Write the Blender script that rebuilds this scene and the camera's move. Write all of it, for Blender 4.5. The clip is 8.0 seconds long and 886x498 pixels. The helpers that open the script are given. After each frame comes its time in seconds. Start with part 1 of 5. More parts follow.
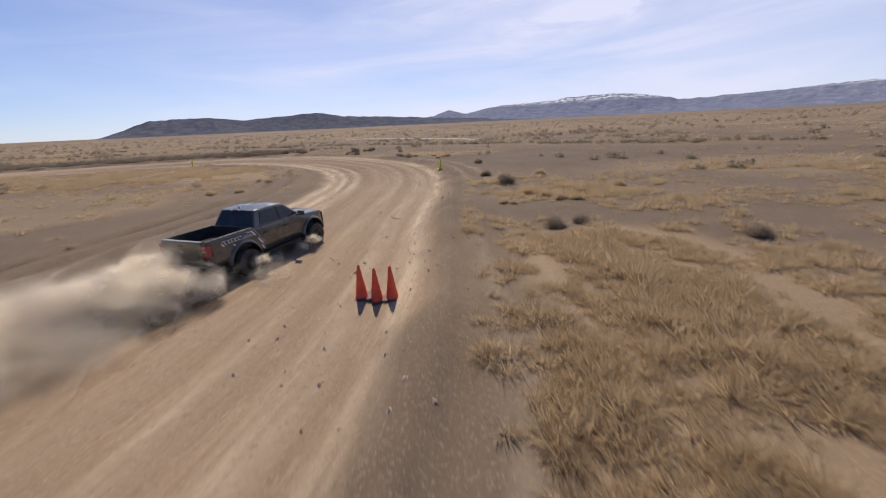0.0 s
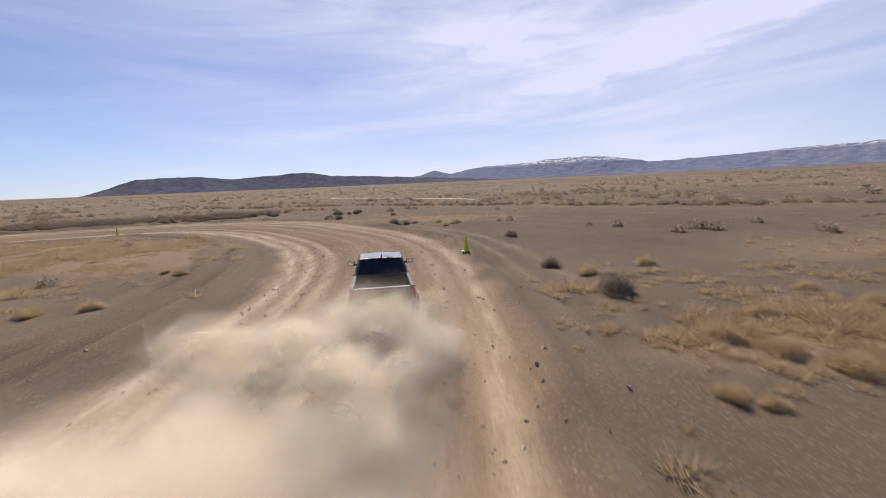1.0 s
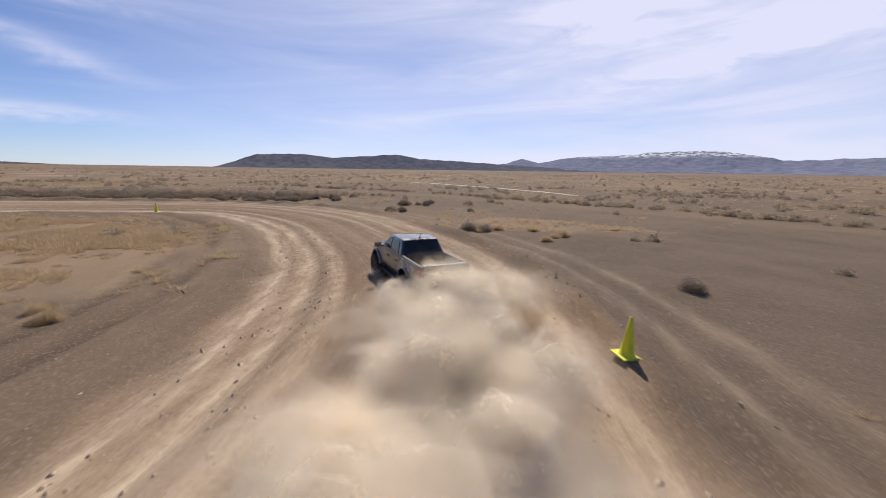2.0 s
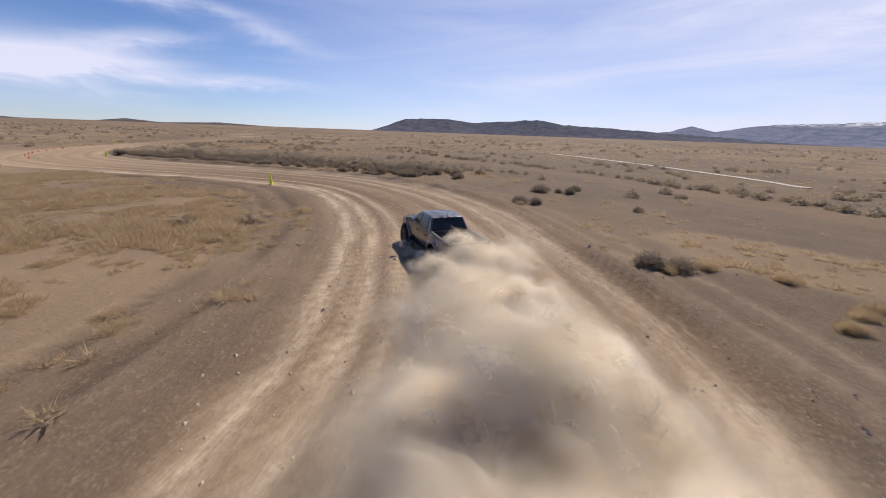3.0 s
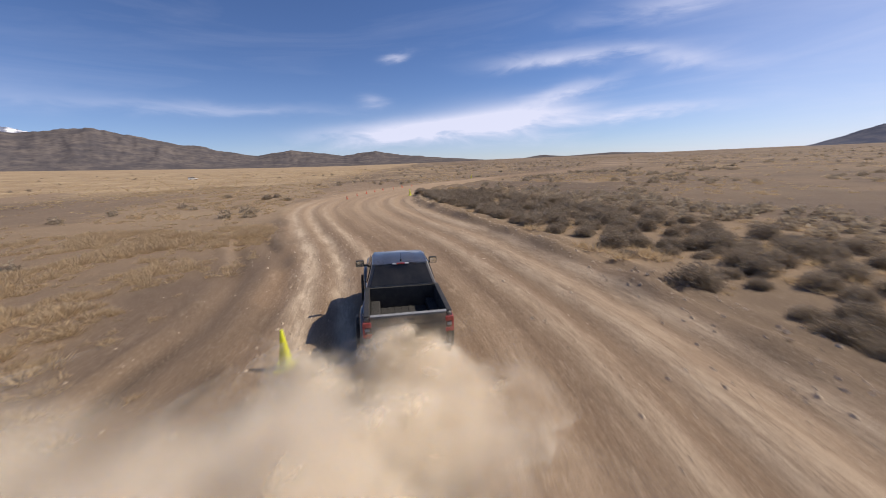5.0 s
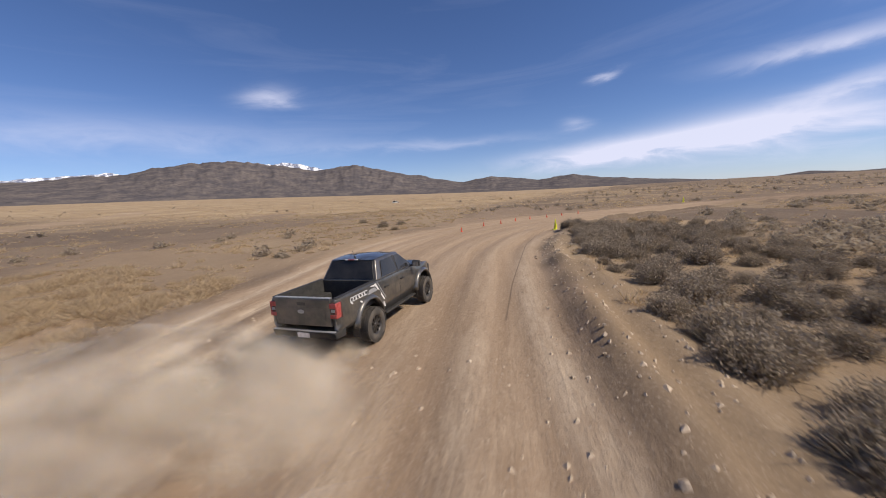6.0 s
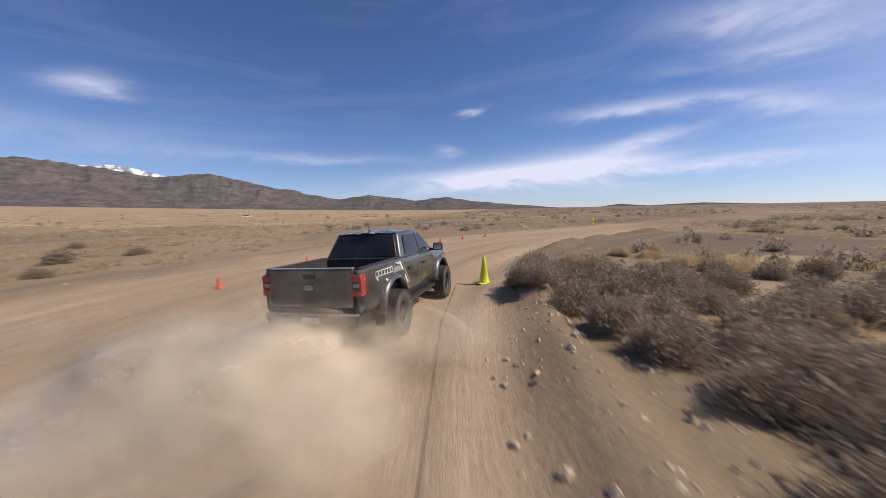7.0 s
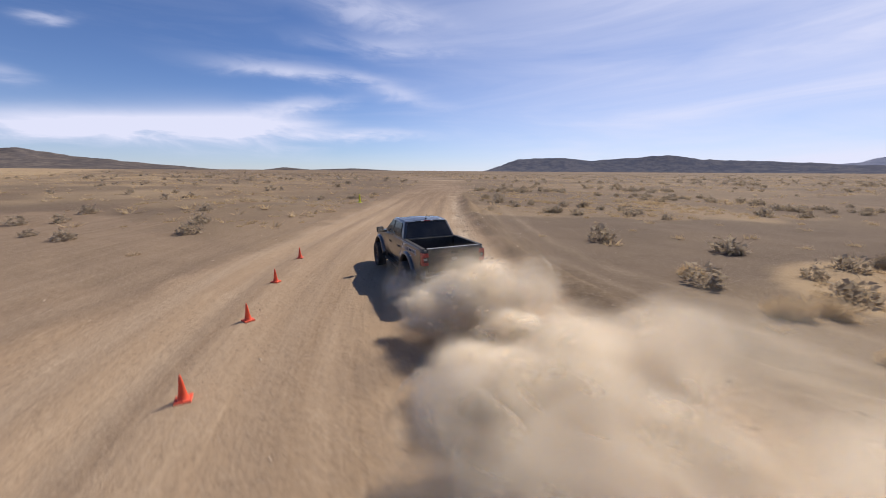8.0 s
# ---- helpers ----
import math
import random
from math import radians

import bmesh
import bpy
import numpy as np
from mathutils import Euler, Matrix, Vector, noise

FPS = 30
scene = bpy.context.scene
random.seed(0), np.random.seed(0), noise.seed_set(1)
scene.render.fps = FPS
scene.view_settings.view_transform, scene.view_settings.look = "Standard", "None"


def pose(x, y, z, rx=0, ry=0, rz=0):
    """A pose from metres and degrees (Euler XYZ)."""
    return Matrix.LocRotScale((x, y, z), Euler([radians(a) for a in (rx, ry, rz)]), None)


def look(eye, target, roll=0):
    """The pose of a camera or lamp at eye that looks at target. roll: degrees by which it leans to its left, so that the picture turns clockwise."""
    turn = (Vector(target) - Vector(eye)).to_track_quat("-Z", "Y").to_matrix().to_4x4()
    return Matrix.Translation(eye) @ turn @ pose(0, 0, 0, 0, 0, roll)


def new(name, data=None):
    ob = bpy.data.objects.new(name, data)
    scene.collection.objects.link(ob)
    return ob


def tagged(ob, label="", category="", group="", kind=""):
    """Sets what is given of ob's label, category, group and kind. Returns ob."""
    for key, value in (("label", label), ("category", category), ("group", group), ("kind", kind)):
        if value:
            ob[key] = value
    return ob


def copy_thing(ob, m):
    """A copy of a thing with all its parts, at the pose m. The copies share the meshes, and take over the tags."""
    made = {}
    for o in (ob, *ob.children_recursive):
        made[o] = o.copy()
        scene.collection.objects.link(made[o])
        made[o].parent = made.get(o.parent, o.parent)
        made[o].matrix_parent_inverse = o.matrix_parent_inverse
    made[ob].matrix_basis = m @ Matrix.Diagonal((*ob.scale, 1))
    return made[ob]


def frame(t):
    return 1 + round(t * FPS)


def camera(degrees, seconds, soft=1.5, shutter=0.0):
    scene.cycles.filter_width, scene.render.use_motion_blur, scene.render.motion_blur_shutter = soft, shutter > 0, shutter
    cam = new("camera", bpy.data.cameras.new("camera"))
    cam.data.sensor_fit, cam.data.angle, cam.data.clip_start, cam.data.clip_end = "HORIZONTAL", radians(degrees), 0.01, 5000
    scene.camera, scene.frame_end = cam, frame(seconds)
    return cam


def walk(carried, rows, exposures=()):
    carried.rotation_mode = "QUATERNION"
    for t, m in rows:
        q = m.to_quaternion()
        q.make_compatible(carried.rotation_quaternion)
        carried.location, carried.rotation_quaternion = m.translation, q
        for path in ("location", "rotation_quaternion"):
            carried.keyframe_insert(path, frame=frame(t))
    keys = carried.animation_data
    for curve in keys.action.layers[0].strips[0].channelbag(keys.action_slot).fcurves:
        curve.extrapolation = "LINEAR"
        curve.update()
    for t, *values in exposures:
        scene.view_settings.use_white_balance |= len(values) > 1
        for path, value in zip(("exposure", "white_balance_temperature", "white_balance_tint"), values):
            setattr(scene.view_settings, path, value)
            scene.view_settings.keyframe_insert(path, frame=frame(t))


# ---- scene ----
cam = camera(102.3, 8.0, soft=0.9, shutter=0.16)
PATH = [
    (0.0, pose(8.44, -0.89, 4.180, 70.71, 0, 0.64) @ pose(0, 0, 0, 0, 0, -2.72)),
    (0.2, pose(7.89, 1.12, 4.504, 74.61, 0, -1.91) @ pose(0, 0, 0, 0, 0, -2.49)),
    (0.3, pose(7.63, 2.52, 4.421, 76.00, 0, -2.56) @ pose(0, 0, 0, 0, 0, -2.68)),
    (0.5, pose(6.99, 5.78, 3.913, 77.79, 0, -2.88) @ pose(0, 0, 0, 0, 0, -3.31)),
    (0.7, pose(6.48, 8.70, 3.759, 78.76, 0, -2.77) @ pose(0, 0, 0, 0, 0, -3.44)),
    (0.8, pose(6.32, 9.93, 3.870, 79.07, 0, -2.67) @ pose(0, 0, 0, 0, 0, -3.22)),
    (1.0, pose(6.13, 12.21, 4.208, 79.47, 0, -2.13) @ pose(0, 0, 0, 0, 0, -2.46)),
    (1.2, pose(6.00, 14.57, 4.388, 79.63, 0, -0.87) @ pose(0, 0, 0, 0, 0, -1.69)),
    (1.3, pose(5.94, 15.80, 4.406, 79.61, 0, 0.03) @ pose(0, 0, 0, 0, 0, -1.37)),
    (1.5, pose(5.87, 18.20, 4.400, 79.36, 0, 2.23) @ pose(0, 0, 0, 0, 0, -0.82)),
    (1.7, pose(5.81, 20.52, 4.412, 78.83, 0, 4.98) @ pose(0, 0, 0, 0, 0, -0.28)),
    (2.0, pose(5.48, 24.25, 4.294, 77.62, 0, 10.67) @ pose(0, 0, 0, 0, 0, 0.79)),
    (2.5, pose(4.18, 30.10, 4.129, 74.76, 0, 22.29) @ pose(0, 0, 0, 0, 0, 2.39)),
    (2.8, pose(3.21, 32.20, 4.589, 72.92, 0, 28.12) @ pose(0, 0, 0, 0, 0, 2.36)),
    (3.0, pose(2.53, 33.41, 5.005, 72.06, 0, 31.44) @ pose(0, 0, 0, 0, 0, 2.02)),
    (3.2, pose(1.67, 35.43, 5.004, 71.86, 0, 35.07) @ pose(0, 0, 0, 0, 0, 1.86)),
    (3.3, pose(1.01, 36.79, 4.848, 72.00, 0, 37.16) @ pose(0, 0, 0, 0, 0, 1.87)),
    (3.5, pose(-1.01, 39.88, 4.438, 72.61, 0, 41.87) @ pose(0, 0, 0, 0, 0, 1.98)),
    (3.7, pose(-3.71, 42.95, 4.163, 73.32, 0, 46.66) @ pose(0, 0, 0, 0, 0, 2.02)),
    (3.8, pose(-4.94, 44.36, 4.111, 73.59, 0, 48.73) @ pose(0, 0, 0, 0, 0, 1.97)),
    (4.0, pose(-7.08, 46.83, 4.076, 73.89, 0, 52.64) @ pose(0, 0, 0, 0, 0, 1.78)),
    (4.2, pose(-9.83, 49.01, 3.963, 74.08, 0, 58.06) @ pose(0, 0, 0, 0, 0, 1.59)),
    (4.3, pose(-11.28, 50.13, 3.954, 74.28, 0, 61.23) @ pose(0, 0, 0, 0, 0, 1.43)),
    (4.5, pose(-14.00, 52.42, 4.034, 74.93, 0, 68.11) @ pose(0, 0, 0, 0, 0, 0.67)),
    (4.7, pose(-16.65, 54.50, 4.099, 75.62, 0, 75.68) @ pose(0, 0, 0, 0, 0, -0.77)),
    (4.8, pose(-18.09, 55.37, 4.131, 75.91, 0, 79.68) @ pose(0, 0, 0, 0, 0, -1.52)),
    (5.0, pose(-21.41, 56.73, 4.267, 76.35, 0, 87.89) @ pose(0, 0, 0, 0, 0, -2.44)),
    (5.2, pose(-25.30, 57.67, 4.484, 76.72, 0, 95.99) @ pose(0, 0, 0, 0, 0, -2.39)),
    (5.5, pose(-31.14, 58.91, 4.476, 77.74, 0, 106.88) @ pose(0, 0, 0, 0, 0, -2.23)),
    (6.0, pose(-39.81, 60.13, 3.434, 81.52, 0, 117.96) @ pose(0, 0, 0, 0, 0, -3.24)),
    (6.3, pose(-45.11, 59.39, 2.755, 84.05, 0, 118.37) @ pose(0, 0, 0, 0, 0, -2.78)),
    (6.5, pose(-49.08, 58.24, 2.544, 84.75, 0, 115.58) @ pose(0, 0, 0, 0, 0, -1.68)),
    (6.7, pose(-53.52, 56.86, 2.501, 84.28, 0, 110.29) @ pose(0, 0, 0, 0, 0, -0.68)),
    (6.8, pose(-55.90, 56.08, 2.467, 84.04, 0, 106.75) @ pose(0, 0, 0, 0, 0, -0.52)),
    (7.0, pose(-60.61, 54.67, 2.297, 83.85, 0, 98.42) @ pose(0, 0, 0, 0, 0, -1.07)),
    (7.2, pose(-64.05, 53.67, 2.260, 83.75, 0, 88.35) @ pose(0, 0, 0, 0, 0, -1.00)),
    (7.3, pose(-65.65, 53.10, 2.420, 82.86, 0, 82.54) @ pose(0, 0, 0, 0, 0, -0.90)),
    (7.5, pose(-67.99, 51.24, 3.021, 80.78, 0, 70.63) @ pose(0, 0, 0, 0, 0, 0.20)),
    (7.6, pose(-69.98, 50.57, 3.262, 80.06, 0, 64.79) @ pose(0, 0, 0, 0, 0, 0.60)),
    (7.8, pose(-73.77, 49.58, 3.271, 78.96, 0, 55.88) @ pose(0, 0, 0, 0, 0, 1.29)),
    (8.0, pose(-77.46, 48.95, 3.380, 77.79, 0, 48.44) @ pose(0, 0, 0, 0, 0, 0.40)),
]
walk(cam, PATH)

# ---- world, sun, exposure ----
SUN_AZ, SUN_EL = 8.0, 46.0          # degrees left of +y, degrees up
scene.view_settings.exposure = 0.2
scene.cycles.transparent_max_bounces, scene.cycles.diffuse_bounces, scene.cycles.max_bounces = 180, 10, 20
world = bpy.data.worlds.new("sky")
scene.world = world
world.use_nodes = True
wn, wl = world.node_tree.nodes, world.node_tree.links
wn.clear()


def wnode(kind, **kw):
    n = wn.new(kind)
    for k, v in kw.items():
        n.inputs[k].default_value = v
    return n


sky = wn.new("ShaderNodeTexSky")
sky.sky_type, sky.sun_disc = "NISHITA", False
sky.sun_elevation, sky.sun_rotation = radians(SUN_EL), radians(-SUN_AZ)
sky.altitude, sky.air_density, sky.dust_density, sky.ozone_density = 1600, 1.0, 0.1, 3.0
coord = wn.new("ShaderNodeTexCoord")
split = wn.new("ShaderNodeSeparateXYZ")
wl.new(coord.outputs["Generated"], split.inputs[0])


def wmath(op, a, b=None, c=None, clamp=False):
    n = wn.new("ShaderNodeMath")
    n.operation, n.use_clamp = op, clamp
    for i, v in enumerate((a, b, c)):
        if v is None:
            continue
        if isinstance(v, (int, float)):
            n.inputs[i].default_value = v
        else:
            wl.new(v, n.inputs[i])
    return n.outputs[0]


bearing = wmath("MULTIPLY", wmath("ARCTAN2", wmath("MULTIPLY", split.outputs["X"], -1.0), split.outputs["Y"]), 57.2958)
steep = wmath("MULTIPLY", wmath("ARCSINE", split.outputs["Z"]), 57.2958)


def sky_noise(across, upward, lean, scale, detail, rough, distort, z):
    """Cloud texture over bearing and height, stretched along the horizon."""
    v = wn.new("ShaderNodeCombineXYZ")
    wl.new(wmath("MULTIPLY_ADD", bearing, across, wmath("MULTIPLY", steep, lean)), v.inputs[0])
    wl.new(wmath("MULTIPLY", steep, upward), v.inputs[1])
    v.inputs[2].default_value = z
    n = wnode("ShaderNodeTexNoise", Scale=scale, Detail=detail, Roughness=rough, Distortion=distort)
    wl.new(v.outputs[0], n.inputs["Vector"])
    return n.outputs["Fac"]


rag = sky_noise(0.12, 0.36, -0.03, 1.0, 9.0, 0.58, 0.5, 3.1)
wisp = sky_noise(0.030, 0.20, 0.06, 1.0, 8.0, 0.58, 0.8, 8.4)
broad = sky_noise(0.018, 0.06, 0.0, 1.0, 3.0, 0.5, 0.0, 1.7)
tear = wmath("MULTIPLY_ADD", rag, 3.4, -1.05, True)


def cloud_bank(b0, wide, e0, tall, tilt, gain):
    """A bank of cloud round one bearing and height of the sky, in degrees, tilted and torn by the noise."""
    db = wmath("ADD", wmath("SUBTRACT", bearing, b0), wmath("MULTIPLY_ADD", wisp, 8.0, -4.0))
    de = wmath("ADD", wmath("SUBTRACT", steep, e0), wmath("ADD", wmath("MULTIPLY", db, -tilt), wmath("MULTIPLY_ADD", rag, 3.0, -1.5)))
    u, v = wmath("DIVIDE", db, wide), wmath("DIVIDE", de, tall)
    r2 = wmath("ADD", wmath("MULTIPLY", u, u), wmath("MULTIPLY", v, v))
    return wmath("MULTIPLY", wmath("POWER", 2.718, wmath("MULTIPLY", r2, -1.0)), gain)


# thin high cloud over the sun's half of the sky, thinning towards the south-west
sunward = wmath("MULTIPLY_ADD", wmath("ADD", wmath("MULTIPLY", split.outputs["Y"], 0.97), wmath("MULTIPLY", split.outputs["X"], 0.22)), 1.15, -0.26, True)
veil = wmath("MULTIPLY", sunward, wmath("MULTIPLY_ADD", wisp, 1.3, wmath("MULTIPLY_ADD", broad, 0.7, -0.18), True))
faint = wmath("MULTIPLY", wmath("MULTIPLY_ADD", wisp, 2.6, -1.35, True), 0.12)
banks = None
for bank in ((91, 12, 4.9, 1.5, -0.05, 1.5), (76, 10, 5.6, 2.3, 0.0, 1.3), (69, 6, 9.0, 0.9, -0.15, 0.7), (69, 9, 13.2, 0.9, 0.02, 0.75), (56, 7, 11.4, 1.0, 0.22, 0.5), (59, 6.5, 5.4, 0.75, -0.03, 0.8)):
    q = cloud_bank(*bank)
    banks = q if banks is None else wmath("ADD", banks, q)
for bank in ((59, 9, 21.3, 2.3, 0.1, 0.55), (57, 10, 17.2, 1.0, 0.02, 0.4), (93.3, 1.5, 14.8, 0.5, -0.1, 0.6), (142.3, 2.8, 14.5, 1.2, -0.2, 0.7), (97.4, 1.6, 8.9, 0.7, 0.0, 0.6),
             (119, 15, 8.0, 0.7, 0.0, 0.3), (160, 22, 9.0, 2.2, 0.0, 0.35)):
    banks = wmath("ADD", banks, cloud_bank(*bank))
for bank in ((-22, 13, 12.9, 1.3, -0.1, 0.9), (-38, 16, 17.5, 2.2, -0.12, 0.9), (-12, 15, 20.0, 4.0, 0.0, 0.6)):
    banks = wmath("ADD", banks, cloud_bank(*bank))
low_haze = wmath("POWER", 2.718, wmath("MULTIPLY", wmath("MAXIMUM", steep, 0.0), -0.22))
amount = wmath("ADD", wmath("MULTIPLY", banks, wmath("MULTIPLY_ADD", tear, 0.7, 0.3)), wmath("ADD", veil, wmath("ADD", faint, wmath("MULTIPLY", low_haze, 0.28))))
ramp = wn.new("ShaderNodeValToRGB")
ramp.color_ramp.elements[0].position, ramp.color_ramp.elements[1].position = 0.0, 1.0
ramp.color_ramp.elements[0].color, ramp.color_ramp.elements[1].color = (0, 0, 0, 1), (0.92, 0.92, 0.92, 1)
wl.new(amount, ramp.inputs[0])
cloud = wnode("ShaderNodeMixRGB")
cloud.inputs[2].default_value = (7.9, 8.0, 9.8, 1)
wl.new(ramp.outputs[0], cloud.inputs[0])
tinted = wnode("ShaderNodeMixRGB", Fac=1.0)
tinted.blend_type = "MULTIPLY"
tinted.inputs[2].default_value = (0.66, 0.755, 1.0, 1)
wl.new(sky.outputs[0], tinted.inputs[1])
wl.new(tinted.outputs[0], cloud.inputs[1])
back = wnode("ShaderNodeBackground", Strength=0.088)
wl.new(cloud.outputs[0], back.inputs[0])
wout = wn.new("ShaderNodeOutputWorld")
wl.new(back.outputs[0], wout.inputs[0])

sun = new("sun", bpy.data.lights.new("sun", "SUN"))
sun.data.energy, sun.data.angle, sun.data.color = 4.0, radians(0.53), (1.0, 0.885, 0.735)
a, e = radians(SUN_AZ), radians(SUN_EL)
sun.matrix_basis = look((0, 0, 60), (math.sin(a) * math.cos(e) * 10, -math.cos(a) * math.cos(e) * 10, 60 - math.sin(e) * 10))


# ---- materials ----
def material(name, rough=0.8, metal=0.0):
    m = bpy.data.materials.new(name)
    m.use_nodes = True
    b = m.node_tree.nodes["Principled BSDF"]
    b.inputs["Roughness"].default_value, b.inputs["Metallic"].default_value = rough, metal
    return m, m.node_tree.nodes, m.node_tree.links, b


def noise_fac(n, l, scale, detail=4.0, rough=0.6, vec=None, lo=0.35, hi=0.65):
    t = n.new("ShaderNodeTexNoise")
    t.inputs["Scale"].default_value, t.inputs["Detail"].default_value, t.inputs["Roughness"].default_value = scale, detail, rough
    if vec is None:
        g = n.new("ShaderNodeNewGeometry")
        vec = g.outputs["Position"]
    l.new(vec, t.inputs["Vector"])
    r = n.new("ShaderNodeMapRange")
    r.inputs["From Min"].default_value, r.inputs["From Max"].default_value = lo, hi
    l.new(t.outputs["Fac"], r.inputs["Value"])
    return r.outputs[0]


def mix(n, l, fac, a, b):
    m = n.new("ShaderNodeMix")
    m.data_type = "RGBA"
    for v, s in ((fac, m.inputs[0]), (a, m.inputs[6]), (b, m.inputs[7])):
        if isinstance(v, (tuple, float, int)):
            s.default_value = (*v, 1) if isinstance(v, tuple) else v
        else:
            l.new(v, s)
    return m.outputs[2]


def simple(name, c1, c2, rough=0.8, metal=0.0, scale=6.0, bump=0.0, bscale=40.0, local=True):
    """A surface of two mingled colours at two scales with fine relief."""
    m, n, l, b = material(name, rough, metal)
    vec = None
    if local:
        vec = n.new("ShaderNodeTexCoord").outputs["Object"]
    f1 = noise_fac(n, l, scale, 5, 0.6, vec)
    f2 = noise_fac(n, l, scale * 9, 3, 0.6, vec, 0.3, 0.7)
    c = mix(n, l, f1, c1, c2)
    half = mix(n, l, 0.5, c1, c2)
    k = n.new("ShaderNodeMath")
    k.operation = "MULTIPLY"
    k.inputs[1].default_value = 0.35
    l.new(f2, k.inputs[0])
    l.new(mix(n, l, k.outputs[0], c, half), b.inputs["Base Color"])
    if bump:
        bp = n.new("ShaderNodeBump")
        bp.inputs["Strength"].default_value, bp.inputs["Distance"].default_value = bump, 0.02
        t = n.new("ShaderNodeTexNoise")
        t.inputs["Scale"].default_value = bscale
        if vec is not None:
            l.new(vec, t.inputs["Vector"])
        l.new(t.outputs["Fac"], bp.inputs["Height"])
        l.new(bp.outputs[0], b.inputs["Normal"])
    return m


def ground_material():
    """Desert soil: grey-brown bare earth, straw-coloured scrub cover, pale churned track with ruts."""
    m, n, l, b = material("desert_soil", 0.95)
    b.inputs["Specular IOR Level"].default_value = 0.15
    at = {}
    for k in ("road", "rut", "straw", "pale", "groove_shade", "dark_line"):
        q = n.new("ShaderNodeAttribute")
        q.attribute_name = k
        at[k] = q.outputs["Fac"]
    lane = n.new("ShaderNodeAttribute")
    lane.attribute_name = "lane"
    mp = n.new("ShaderNodeMapping")
    mp.inputs["Scale"].default_value = (0.045, 0.95, 1.0)
    l.new(lane.outputs["Vector"], mp.inputs[0])
    streak = noise_fac(n, l, 1.3, 8, 0.72, mp.outputs[0], 0.38, 0.66)
    fine = noise_fac(n, l, 3.5, 6, 0.65, None, 0.3, 0.7)
    pebble = noise_fac(n, l, 17.0, 3, 0.7, None, 0.54, 0.68)
    patch = noise_fac(n, l, 0.16, 6, 0.65, None, 0.4, 0.62)
    farp = noise_fac(n, l, 0.035, 8, 0.7, None, 0.42, 0.6)
    soil = mix(n, l, patch, (0.096, 0.071, 0.054), (0.148, 0.109, 0.081))
    soil = mix(n, l, fine, soil, (0.132, 0.098, 0.074))
    straw = mix(n, l, farp, (0.26, 0.188, 0.122), (0.375, 0.272, 0.17))
    straw = mix(n, l, fine, straw, (0.28, 0.20, 0.125))

    def mul(x, y):
        k = n.new("ShaderNodeMath")
        k.operation, k.use_clamp = "MULTIPLY", True
        for i, v in enumerate((x, y)):
            if isinstance(v, float):
                k.inputs[i].default_value = v
            else:
                l.new(v, k.inputs[i])
        return k.outputs[0]

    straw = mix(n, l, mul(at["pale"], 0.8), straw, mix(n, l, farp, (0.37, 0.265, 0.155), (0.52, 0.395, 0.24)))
    c = mix(n, l, at["straw"], soil, straw)
    dirt = mix(n, l, streak, (0.160, 0.107, 0.070), (0.285, 0.200, 0.134))
    dirt = mix(n, l, mul(fine, 0.45), dirt, (0.225, 0.157, 0.104))
    dirt = mix(n, l, mul(patch, 0.5), dirt, (0.165, 0.112, 0.074))
    mp3 = n.new("ShaderNodeMapping")
    mp3.inputs["Scale"].default_value = (0.35, 1.1, 1.0)
    l.new(lane.outputs["Vector"], mp3.inputs[0])
    lumps = noise_fac(n, l, 2.6, 5, 0.7, mp3.outputs[0], 0.55, 0.68)
    dirt = mix(n, l, mul(lumps, 0.55), dirt, (0.40, 0.305, 0.215))
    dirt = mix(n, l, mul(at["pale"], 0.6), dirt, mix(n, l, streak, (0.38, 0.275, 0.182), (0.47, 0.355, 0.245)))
    c = mix(n, l, at["road"], c, dirt)
    mp2 = n.new("ShaderNodeMapping")
    mp2.inputs["Scale"].default_value = (0.3, 1.5, 1.0)
    l.new(lane.outputs["Vector"], mp2.inputs[0])
    broken = noise_fac(n, l, 1.1, 7, 0.75, mp2.outputs[0], 0.43, 0.57)
    ragged = n.new("ShaderNodeMapRange")
    ragged.inputs["To Min"].default_value = 0.4
    l.new(broken, ragged.inputs["Value"])
    c = mix(n, l, mul(at["rut"], ragged.outputs[0]), c, (0.58, 0.465, 0.34))
    # shade of the inner wheel grooves is painted into the soil colour
    c = mix(n, l, mul(at["groove_shade"], 0.85), c, (0.085, 0.062, 0.046))
    # a thin tyre groove, drawn only as a dark line in the colour
    near_line = n.new("ShaderNodeMath")
    near_line.operation = "ABSOLUTE"
    l.new(at["dark_line"], near_line.inputs[0])
    dark_line = n.new("ShaderNodeMapRange")
    dark_line.inputs["From Min"].default_value, dark_line.inputs["From Max"].default_value = 0.04, 0.008
    l.new(near_line.outputs[0], dark_line.inputs["Value"])
    c = mix(n, l, mul(dark_line.outputs[0], 0.6), c, (0.10, 0.072, 0.052))
    c = mix(n, l, mul(pebble, 0.4), c, (0.42, 0.345, 0.27))
    dark = noise_fac(n, l, 9.0, 4, 0.75, None, 0.56, 0.7)
    c = mix(n, l, mul(dark, 0.4), c, (0.10, 0.075, 0.056))
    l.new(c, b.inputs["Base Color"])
    t1 = n.new("ShaderNodeTexNoise")
    t1.inputs["Scale"].default_value, t1.inputs["Detail"].default_value, t1.inputs["Roughness"].default_value = 5.0, 8, 0.7
    g = n.new("ShaderNodeNewGeometry")
    l.new(g.outputs["Position"], t1.inputs["Vector"])
    bp = n.new("ShaderNodeBump")
    bp.inputs["Strength"].default_value, bp.inputs["Distance"].default_value = 0.38, 0.12
    l.new(t1.outputs["Fac"], bp.inputs["Height"])
